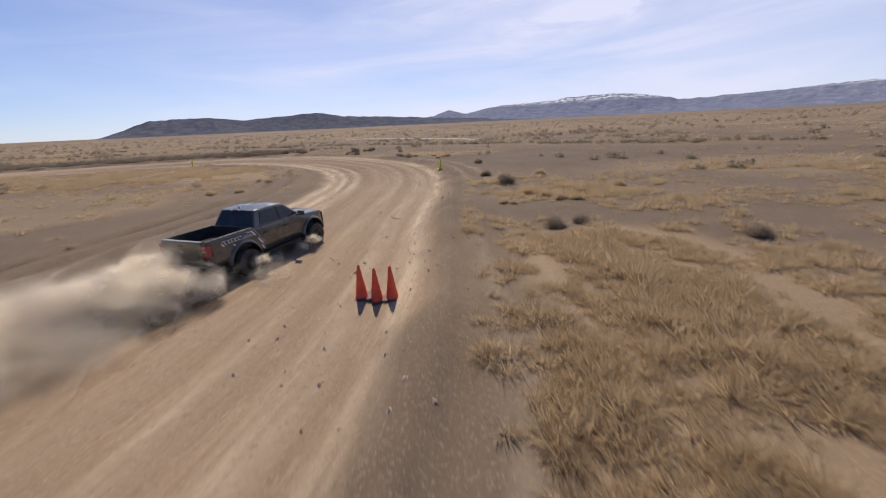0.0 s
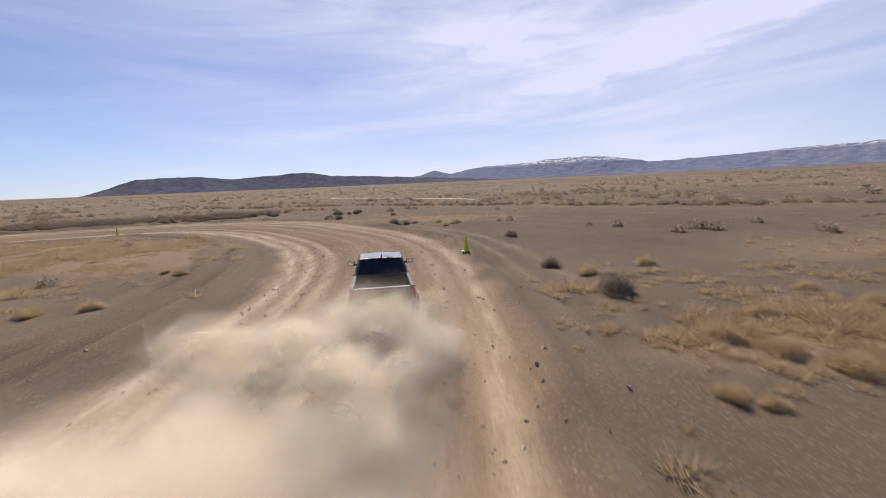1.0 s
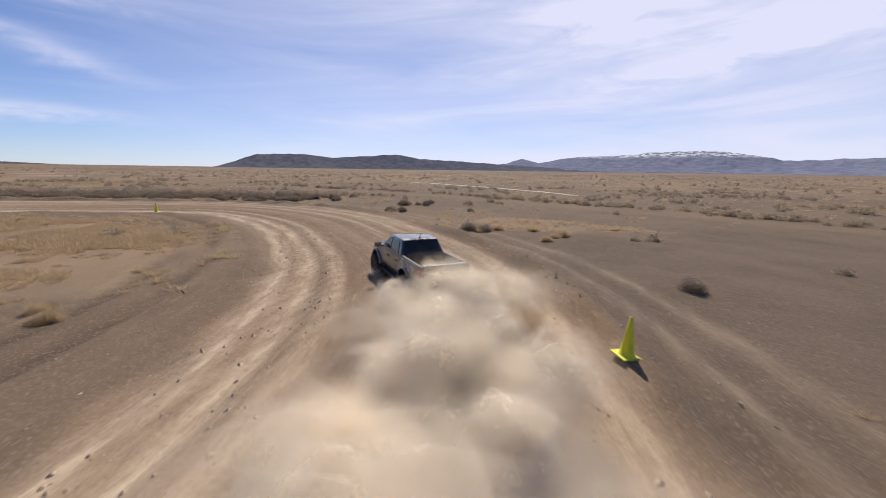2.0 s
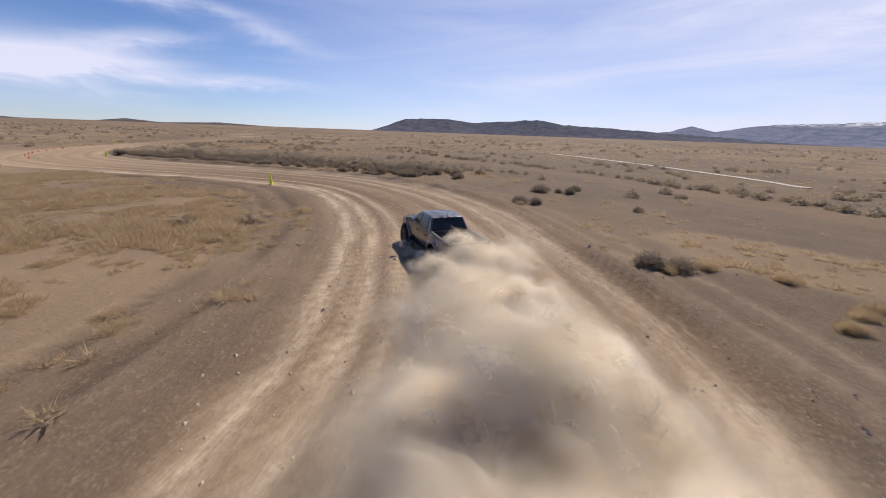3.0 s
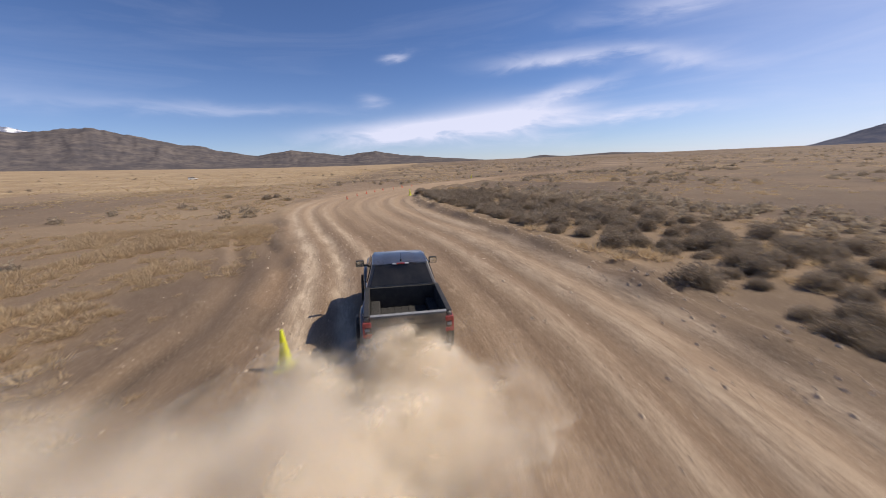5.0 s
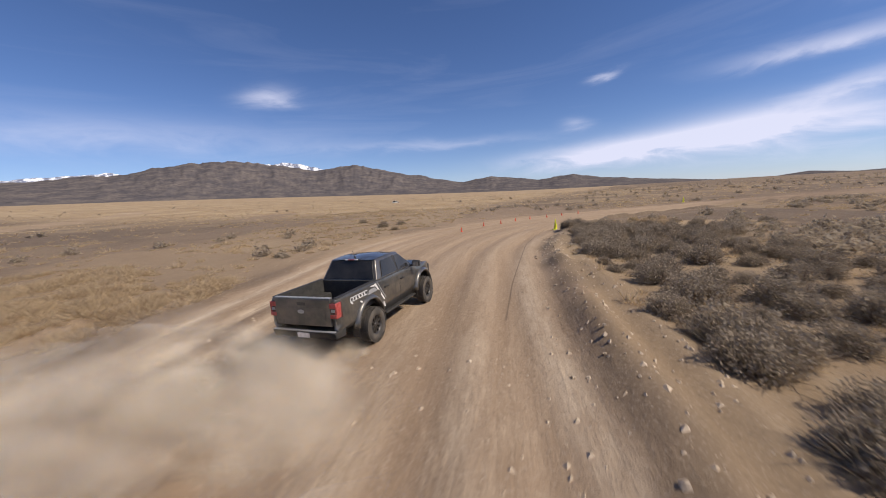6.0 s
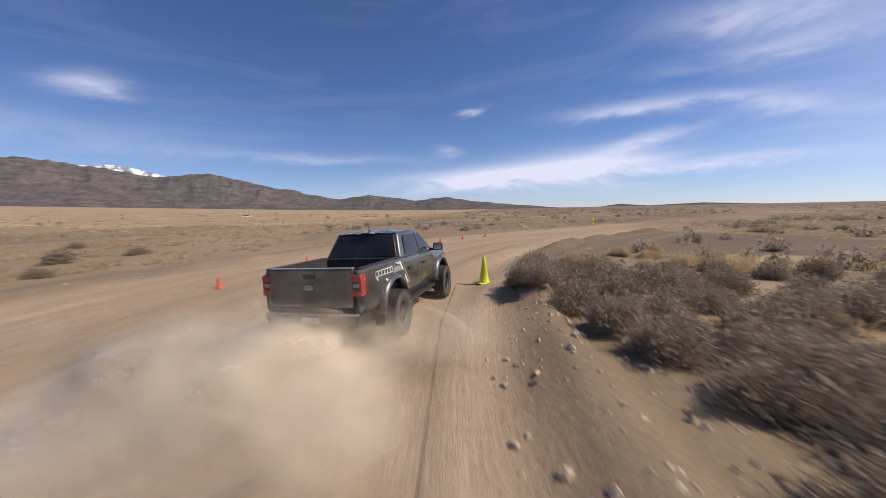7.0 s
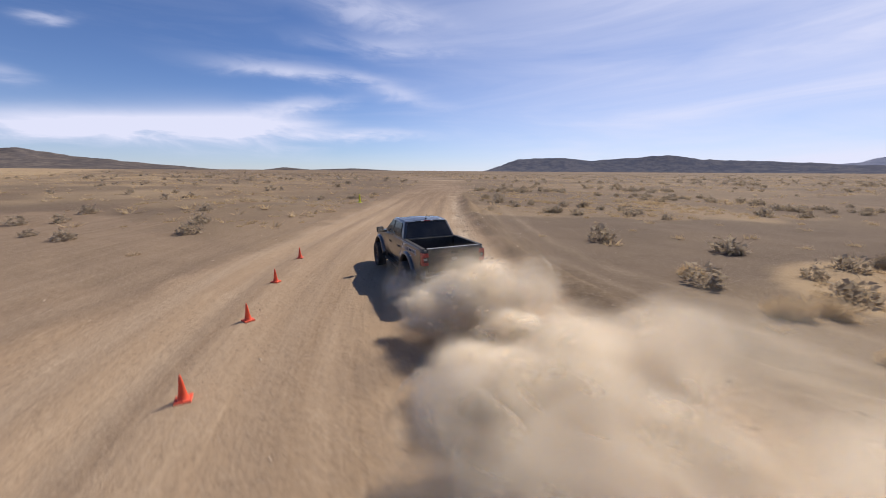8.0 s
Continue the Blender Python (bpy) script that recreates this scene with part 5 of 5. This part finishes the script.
# ---- stones along the track's edge ----
def stone_mesh(name, g, mat):
    bm = bmesh.new()
    bmesh.ops.create_icosphere(bm, subdivisions=1, radius=1.0)
    for v in bm.verts:
        v.co *= 0.5 + 0.85 * g.random()
        v.co.z *= 0.62
    me = bpy.data.meshes.new(name)
    bm.to_mesh(me)
    bm.free()
    me.materials.append(mat)
    return me


def along_berm(g, n, x0, x1, lo, hi):
    """Random places along the track's right edge."""
    q = TRACK[(TRACK[:, 0] > x0) & (TRACK[:, 0] < x1)]
    i = g.integers(0, len(q) - 1, n)
    d = (q[i + 1] - q[i])[:, :2]
    d /= np.hypot(d[:, 0], d[:, 1])[:, None]
    out = q[i, 2] + lo + (hi - lo) * g.random(n)
    jit = (g.random(n) - 0.5) * 1.2
    return q[i, 0] + d[:, 1] * out + d[:, 0] * jit, q[i, 1] - d[:, 0] * out + d[:, 1] * jit


def stones():
    g = np.random.default_rng(31)
    meshes = [stone_mesh("stone", g, m) for m in (STONE, STONE, STONE, STONE)]
    k = 0
    parts_xy = [along_berm(g, 200, -76, -44, -0.6, 1.4), along_berm(g, 60, -44, -6, -0.2, 1.6), along_berm(g, 30, -6, 14, 0.0, 2.0)]
    sx, sy = (np.concatenate(q) for q in zip(*parts_xy))
    for x, y in zip(sx, sy):
        r = 0.025 + 0.06 * g.random() ** 2.0
        ob = tagged(new("stone", meshes[k % 4]), "pale broken stone lying on the track's berm", "stone", "stones on the berm")
        ob.matrix_basis = pose(x, y, float(height_at(x, y)[0]) + r * 0.2, g.random() * 40, g.random() * 40, g.random() * 360) @ Matrix.Scale(r, 4)
        k += 1
    n = 20000
    x, y = -110 + g.random(n) * 140, -8 + g.random(n) * 88
    _, u, w = lane_of(TRACK, x, y)
    keep = (np.abs(u) < w + 7) & (g.random(n) < 0.25 + 0.75 * (np.abs(np.abs(u) - w - 1) < 1.5))
    kinds = []
    for _ in range(4):
        v = np.array([(1, 0, 0), (-1, 0, 0), (0, 1, 0), (0, -1, 0), (0, 0, 0.8), (0, 0, -0.5)]) * (0.6 + 0.6 * g.random((6, 1)))
        f = np.array([(0, 2, 4), (2, 1, 4), (1, 3, 4), (3, 0, 4), (2, 0, 5), (1, 2, 5), (3, 1, 5), (0, 3, 5)])
        kinds.append((v, f))
    sow("gravel", kinds, x[keep], y[keep], 0.015 + 0.06 * g.random(keep.sum()) ** 2, STONE, "loose pale stones and clods strewn along the track", "gravel", g)
    xb, yb = along_berm(g, 2600, -76, -22, -0.7, 2.0)
    ok = np.ones(len(xb), bool)
    sow("berm_gravel", kinds, xb[ok], yb[ok], 0.02 + 0.075 * g.random(ok.sum()) ** 2.2, STONE, "broken pale stones heaped along the berm", "gravel", g)
    # crumbled ridges along the ruts
    q = TRACK[(TRACK[:, 0] > -48) & (TRACK[:, 1] > 4) & (TRACK[:, 1] < 62)]
    i = g.integers(0, len(q) - 1, 5200)
    d = (q[i + 1] - q[i])[:, :2]
    d /= np.hypot(d[:, 0], d[:, 1])[:, None]
    across = np.array((-4.5, -4.1, -3.3, -2.9, -1.9, 4.5, 5.0, 1.9, 3.0, 3.9))[g.integers(0, 10, len(i))] * q[i, 2] / 5.2 + g.normal(size=len(i)) * 0.2
    xr, yr = q[i, 0] + d[:, 1] * across + d[:, 0] * g.normal(size=len(i)), q[i, 1] - d[:, 0] * across + d[:, 1] * g.normal(size=len(i))
    q = TRACK[(TRACK[:, 0] > -106) & (TRACK[:, 0] < -75)]
    i = g.integers(0, len(q) - 1, 1400)
    d = (q[i + 1] - q[i])[:, :2]
    d /= np.hypot(d[:, 0], d[:, 1])[:, None]
    across = q[i, 2] - 0.9 + g.normal(size=len(i)) * 0.35
    xr, yr = np.r_[xr, q[i, 0] + d[:, 1] * across], np.r_[yr, q[i, 1] - d[:, 0] * across]
    sow("rut_clods", kinds, xr, yr, 0.02 + 0.075 * g.random(len(xr)) ** 2.5, STONE, "crumbled pale clods along the ruts of the track", "clods", g)
    # pale gravel strip far out on the plain
    line = smooth_line([(-30, 150, 0.6), (-8, 130, 0.6), (7, 112, 0.5), (18, 96, 0.4)], 2)
    d = np.gradient(line[:, :2], axis=0)
    nrm = np.c_[-d[:, 1], d[:, 0]] / np.hypot(d[:, 0], d[:, 1])[:, None]
    lft, rgt = line[:, :2] + nrm * line[:, 2:], line[:, :2] - nrm * line[:, 2:]
    v = np.vstack([np.c_[lft, height_at(*lft.T) + 0.05], np.c_[line[:, :2], height_at(*line[:, :2].T) + 0.16], np.c_[rgt, height_at(*rgt.T) + 0.05]])
    m = len(line)
    i = np.arange(m - 1)
    me = put_mesh("gravel_strip", v, np.vstack([np.c_[i, i + 1, i + m + 1, i + m], np.c_[i + m, i + m + 1, i + 2 * m + 1, i + 2 * m]]), GRAVEL)
    tagged(new("gravel_strip", me), "narrow pale gravel bank far out on the plain", "bank", kind="structure")


stones()


def parked_car(x, y, turn):
    """A pale estate car far out on the plain."""
    car = tagged(new("parked_car"), "pale parked car far out on the plain", "car")
    body = hexa(bmesh.new(), [(-0.85, -2.2, 0.35), (0.85, -2.2, 0.35), (0.85, 2.2, 0.35), (-0.85, 2.2, 0.35)], [(-0.82, -2.2, 0.95), (0.82, -2.2, 0.95), (0.80, 2.15, 0.85), (-0.80, 2.15, 0.85)])
    part("body", tidy(body, 0.06), WHITE, car)
    part("cabin", tidy(hexa(bmesh.new(), [(-0.78, -2.1, 0.94), (0.78, -2.1, 0.94), (0.78, 1.0, 0.90), (-0.78, 1.0, 0.90)], [(-0.62, -1.8, 1.50), (0.62, -1.8, 1.50), (0.62, 0.3, 1.52), (-0.62, 0.3, 1.52)]), 0.04), GLASS, car)
    part("roof", tidy(hexa(bmesh.new(), [(-0.60, -1.78, 1.50), (0.60, -1.78, 1.50), (0.60, 0.28, 1.52), (-0.60, 0.28, 1.52)], [(-0.55, -1.7, 1.56), (0.55, -1.7, 1.56), (0.55, 0.2, 1.58), (-0.55, 0.2, 1.58)]), 0.02), WHITE, car)
    for s in (-1, 1):
        for yy in (-1.35, 1.35):
            bm = bmesh.new()
            lathe(bm, [(-0.1, 0.001), (-0.1, 0.30), (-0.08, 0.33), (0.08, 0.33), (0.1, 0.30), (0.1, 0.001)], 18)
            part("tyre", bm, RUBBER, car, m=pose(s * 0.78, yy, 0.33))
    car.matrix_basis = pose(x, y, float(height_at(x, y)[0]), 0, 0, turn)


parked_car(-233, -75, 40)


# ---- dust thrown up by the wheels ----
def puff_mesh(name, n, g, thick, flat=0.8, broad=1.15):
    """A billow of dust: many soft veils lying round a few lumps, thin at their rims."""
    lumps = g.normal(size=(7, 3)) * (0.36, 0.36, 0.28)
    sizes = 0.30 + 0.26 * g.random(7)
    vs, fs, th, ns = [], [], [], []
    ring = 7
    for i in range(n):
        k = i % 7
        d = Vector(g.normal(size=3)).normalized()
        r = (0.15 + 0.85 * g.random() ** 0.6) * sizes[k]
        c = np.array(lumps[k]) + np.array(d) * r
        nrm = (d + 0.55 * Vector(g.normal(size=3)).normalized()).normalized()
        a_ = nrm.orthogonal().normalized()
        b_ = nrm.cross(a_)
        s = (0.28 + 0.28 * g.random()) * broad
        out = c / (np.linalg.norm(c) + 1e-6) * 0.4 + np.array(d) * 0.4 + np.array((0, 0.25, 0.75))
        base = len(vs)
        vs.append(c)
        th.append(thick * (0.7 + 0.6 * g.random()))
        ns.append(out)
        for q in range(ring):
            w = 2 * math.pi * q / ring
            rr = s * (0.75 + 0.5 * g.random())
            p = c + rr * (math.cos(w) * np.array(a_) + math.sin(w) * np.array(b_)) - np.array(d) * rr * 0.25
            vs.append(p)
            th.append(0.0)
            ns.append(out + 0.3 * (p - c) / rr)
            fs.append((base, base + 1 + q, base + 1 + (q + 1) % ring))
    v = np.array(vs)
    v[:, 2] *= flat
    me = put_mesh(name, v, np.array(fs), DUST, True)
    attribute(me, "thick", np.array(th))
    nn = np.array(ns)
    me.normals_split_custom_set_from_vertices([tuple(q) for q in nn / np.linalg.norm(nn, axis=1)[:, None]])
    return me


def drive_at(t):
    """The truck's place and heading at a time, also before the clip begins."""
    tt = [r[0] for r in DRIVE]
    if t <= 0:
        return DRIVE[0][1] + 5.0 * t, DRIVE[0][2] + 12.6 * t, DRIVE[0][3] - 4
    last = len(DRIVE) - 1
    i = max(j for j in range(last) if tt[j] <= t)
    p = [np.array(r[1:4]) for r in DRIVE]
    s0, s1 = ((p[min(j + 1, last)] - p[max(j - 1, 0)]) / (tt[min(j + 1, last)] - tt[max(j - 1, 0)]) for j in (i, i + 1))
    d = tt[i + 1] - tt[i]
    q = (t - tt[i]) / d
    x, y, h = (2 * q ** 3 - 3 * q * q + 1) * p[i] + (q ** 3 - 2 * q * q + q) * d * s0 + (3 * q * q - 2 * q ** 3) * p[i + 1] + (q ** 3 - q * q) * d * s1
    return x, y, h


g_dust = np.random.default_rng(41)
PUFFS = [puff_mesh("dust_cloud", 105, g_dust, 0.46) for _ in range(6)] + [puff_mesh("dust_haze", 44, g_dust, 0.20, 0.8, 1.5) for _ in range(3)]


def dust_clouds():
    """Billows that start in the ground where the rear wheels pass, rise and drift."""
    out = []
    g = np.random.default_rng(43)
    t = -1.3
    while t < 7.97:
        x, y, h = drive_at(t)
        a_ = radians(h)
        fx, fy = -math.sin(a_), math.cos(a_)
        gust = 1.0 + 1.7 * float(step(t, 3.35, 4.0))
        tight = 0.85 if 1.9 < t < 3.3 else 0.95 if t > 7.45 else 1.0      # the plume stays narrow
        calm = 0.45 if 5.45 < t < 7.22 else 1.0      # harder ground, less dust
        for side, big in ((-1, 0), (1, 0), (0, 0), (0, 1), (-1.2 if g.random() < 0.6 else 1.2, 1)):
            if side > 0.5 and (7.1 < t < 7.6 or big and 1.3 < t < 2.9) or calm < 1 and abs(side) < 0.5:
                continue
            thin = calm < 1 or g.random() < 0.45
            jx, jy = g.normal() * 0.22, g.normal() * 0.3
            across = side * 0.85 + jx
            lag = REAR - 1.6 if big else REAR - 0.45
            wx, wy = x + fx * (lag + jy) + fy * across, y + fy * (lag + jy) - fx * across
            if tight < 0.9:
                if side > 1:
                    continue
                across *= 0.85
            size = tight * (1.45 + 0.6 * g.random() if big else 0.65 + 0.4 * g.random()) * (1.25 if thin else 1.0)
            ob = tagged(new("dust_cloud", PUFFS[int(g.integers(6, 9)) if thin else int(g.integers(0, 6))]), "billowing cloud of pale tan dust behind the truck", "dust", "dust clouds", "stuff")
            top = (0.8 + 0.6 * g.random() if big else 0.4 + 0.8 * g.random()) * (0.75 + 0.25 * calm) * (1.1 if t < 0.1 else 1.7 if 3.3 < t < 4.4 else 1.35 if t < 4.4 else 1.0)
            loose = 0.6 if tight < 0.9 else 1.0
            drift = (g.normal() * 0.35 * loose + fx * 0.6 - 0.2 * gust * loose, g.normal() * 0.35 * loose + fy * 0.6 - 0.75 * gust * loose)
            ob.scale = (size * 1.1, size * 1.1, size)
            out.append((ob, t - 0.07, wx, wy, size, top, g.random() * 360, drift, 5.5 if big else 18.0))
        # a thin veil that the wind carries off the track
        if 6.8 < t < 7.25:
            t += 0.09
            continue
        for far in ((0.0, 2.2, 4.2, 6.2, 8.2) if 3.45 < t < 4.5 else (0.0,) if 1.0 < t < 3.5 else (0.0, 2.0, 4.0) if t < 5.2 else (0.0, 2.2, 4.4)):
            size = (1.7 + 0.9 * g.random()) * (1.25 if far > 0 else 1.0)
            ob = tagged(new("dust_haze", PUFFS[int(g.integers(6, 9))]), "thin haze of tan dust drifting off the track", "dust", "dust haze", "stuff")
            ob.scale = (size * 1.2, size * 1.2, size * 0.75)
            out.append((ob, t, x + fx * (REAR - 1.5) - 0.3 * gust + g.normal() * 0.6, y + fy * (REAR - 1.5) - 0.8 * gust - far + g.normal() * 0.6, size, (1.6 if 3.4 < t < 4.6 else 0.7) + 0.4 * g.random(), g.random() * 360, (-0.3 * gust, -1.0 * gust), 5.0))
        t += 0.09
    return out


def open_air(puffs):
    """Leaves out the billows that would drift into the flying camera's way."""
    tt = [r[0] for r in PATH]
    cx, cy, cz = ([r[1].translation[i] for r in PATH] for i in range(3))
    kept = []
    for puff in puffs:
        ob, t, x, y, size, top, turn, (dx, dy), pace = puff
        hit = False
        for k in range(161):
            now = k * 0.05
            if now < t:
                continue
            age = min(now - t, 3.0)
            ax, ay, az = np.interp(now, tt, cx) - x - dx * age, np.interp(now, tt, cy) - y - dy * age, np.interp(now, tt, cz) - top
            hit = hit or math.hypot(math.hypot(ax, ay) / (1.75 * size), az / (1.35 * size)) < 1
        if hit:
            bpy.data.objects.remove(ob)
        else:
            kept.append(puff)
    return kept


DUSTS = open_air(dust_clouds())


def table(rows, t):
    return float(np.interp(t, [r[0] for r in rows], [r[1] for r in rows]))


# how high the dust is whirled up: behind the tailgate, and beside the wheels
BEHIND = ((0, 0.6), (0.5, 0.85), (1.0, 1.15), (1.5, 1.3), (2.2, 1.2), (3.0, 1.35), (4.0, 1.45), (4.5, 1.1), (5.0, 0.35), (5.6, 0.0), (6.5, 0.2), (7.0, 0.55), (7.5, 0.85), (8.0, 1.0))
RIGHT = ((0, 0.35), (0.8, 0.35), (1.3, -0.9), (8, -0.9))
LEFT = ((0, -0.9), (1.2, -0.9), (1.8, 0.3), (4.2, 0.35), (4.8, -0.9), (8, -0.9))


def dust_wake():
    """Dust that the truck's own wind drags along at its tail and beside its wheels."""
    g = np.random.default_rng(47)
    out = []
    for x, y, size, rise_by, base, rows, thin in ((-0.65, -3.5, 0.95, 1.0, -0.45, BEHIND, 1), (0.0, -3.7, 0.9, 1.0, -0.4, BEHIND, 0), (0.65, -3.5, 0.95, 1.0, -0.45, BEHIND, 1), (-0.3, -4.0, 1.1, 1.0, -0.4, BEHIND, 1), (0.4, -4.2, 1.1, 1.0, -0.4, BEHIND, 1),
                                             (-0.6, -5.0, 1.25, 1.0, -0.4, BEHIND, 0), (0.6, -5.0, 1.25, 1.0, -0.4, BEHIND, 1), (0.0, -3.4, 1.2, 0.9, -0.1, BEHIND, 1), (0.0, -4.6, 1.5, 0.9, 0.1, BEHIND, 1),
                                             (0.0, -2.3, 0.8, 2.2, -1.75, BEHIND, 0), (0.9, -2.4, 0.55, 0.5, -0.1, BEHIND, 1), (-0.9, -2.4, 0.55, 0.5, -0.1, BEHIND, 1),
                                             (1.15, -1.6, 0.45, 1.0, 0.0, RIGHT, 0), (1.2, -0.6, 0.4, 1.0, -0.1, RIGHT, 1), (1.15, 0.6, 0.35, 1.0, -0.15, RIGHT, 1), (1.15, 1.3, 0.35, 1.0, -0.1, RIGHT, 0),
                                             (-1.2, -1.5, 0.5, 1.0, 0.0, LEFT, 0), (-1.25, -0.4, 0.4, 1.0, -0.05, LEFT, 1), (-1.2, 0.7, 0.4, 1.0, -0.1, LEFT, 1)):
        ob = tagged(new("dust_cloud", PUFFS[int(g.integers(6, 9)) if thin else int(g.integers(0, 6))]), "whirl of tan dust dragged along behind the truck", "dust", "dust clouds", "stuff")
        ob.scale = (size, size, size)
        out.append((ob, x, y, size, rise_by, base, rows, g.random() * 360))
    return out


WAKE = dust_wake()


# ---- everything that moves ----
def motions():
    walk(TRUCK, [(t, pose(x, y, z, nose, lean, h)) for t, x, y, h, nose, lean, z in DRIVE])
    # wheels roll with the way covered
    step_t, roll, last = 1 / 30, 0.0, drive_at(0)
    turns = []
    for k in range(241):
        now = drive_at(k * step_t)
        roll += math.degrees(math.hypot(now[0] - last[0], now[1] - last[1]) / TZ)
        last = now
        turns.append(roll)
    for hub, (x, y) in WHEELS:
        walk(hub, [(k * step_t, pose(x, y, TZ - 0.05, -turns[k], 0, 0)) for k in range(241)])
    for ob, x, y, size, rise_by, base, rows, turn in WAKE:
        keys = []
        for k in range(81):
            t = k * 0.1
            px, py, h = drive_at(t)
            z = base + rise_by * table(rows, t) + 0.06 * math.sin(5.1 * t + turn)
            keys.append((t, pose(px, py, 0, 0, 0, h) @ pose(x + 0.1 * math.sin(3.7 * t + turn), y + 0.15 * math.sin(4.3 * t + 2 * turn), z, 0, 0, turn + 35 * t)))
        walk(ob, keys)
    for ob, t, x, y, size, top, turn, (dx, dy), pace in DUSTS:
        rows = []
        for s in sorted({0.0, 8.0, *(min(max(t + q, 0.0), 8.0) for q in (-0.02, 0.1, 0.3, 0.6, 1.2, 3.0))}):
            age = s - t
            if age < 0:
                z, k = -size * 1.6, 0.0
            else:
                z = -size * 1.6 + (size * 1.6 + top * 0.55) * (1 - math.exp(-age * pace)) + top * 0.6 * (1 - math.exp(-age * 1.1))
                k = min(age, 3.0)
            rows.append((s, pose(x + dx * k, y + dy * k, z, 0, 0, turn + 12 * k)))
        walk(ob, rows)


motions()
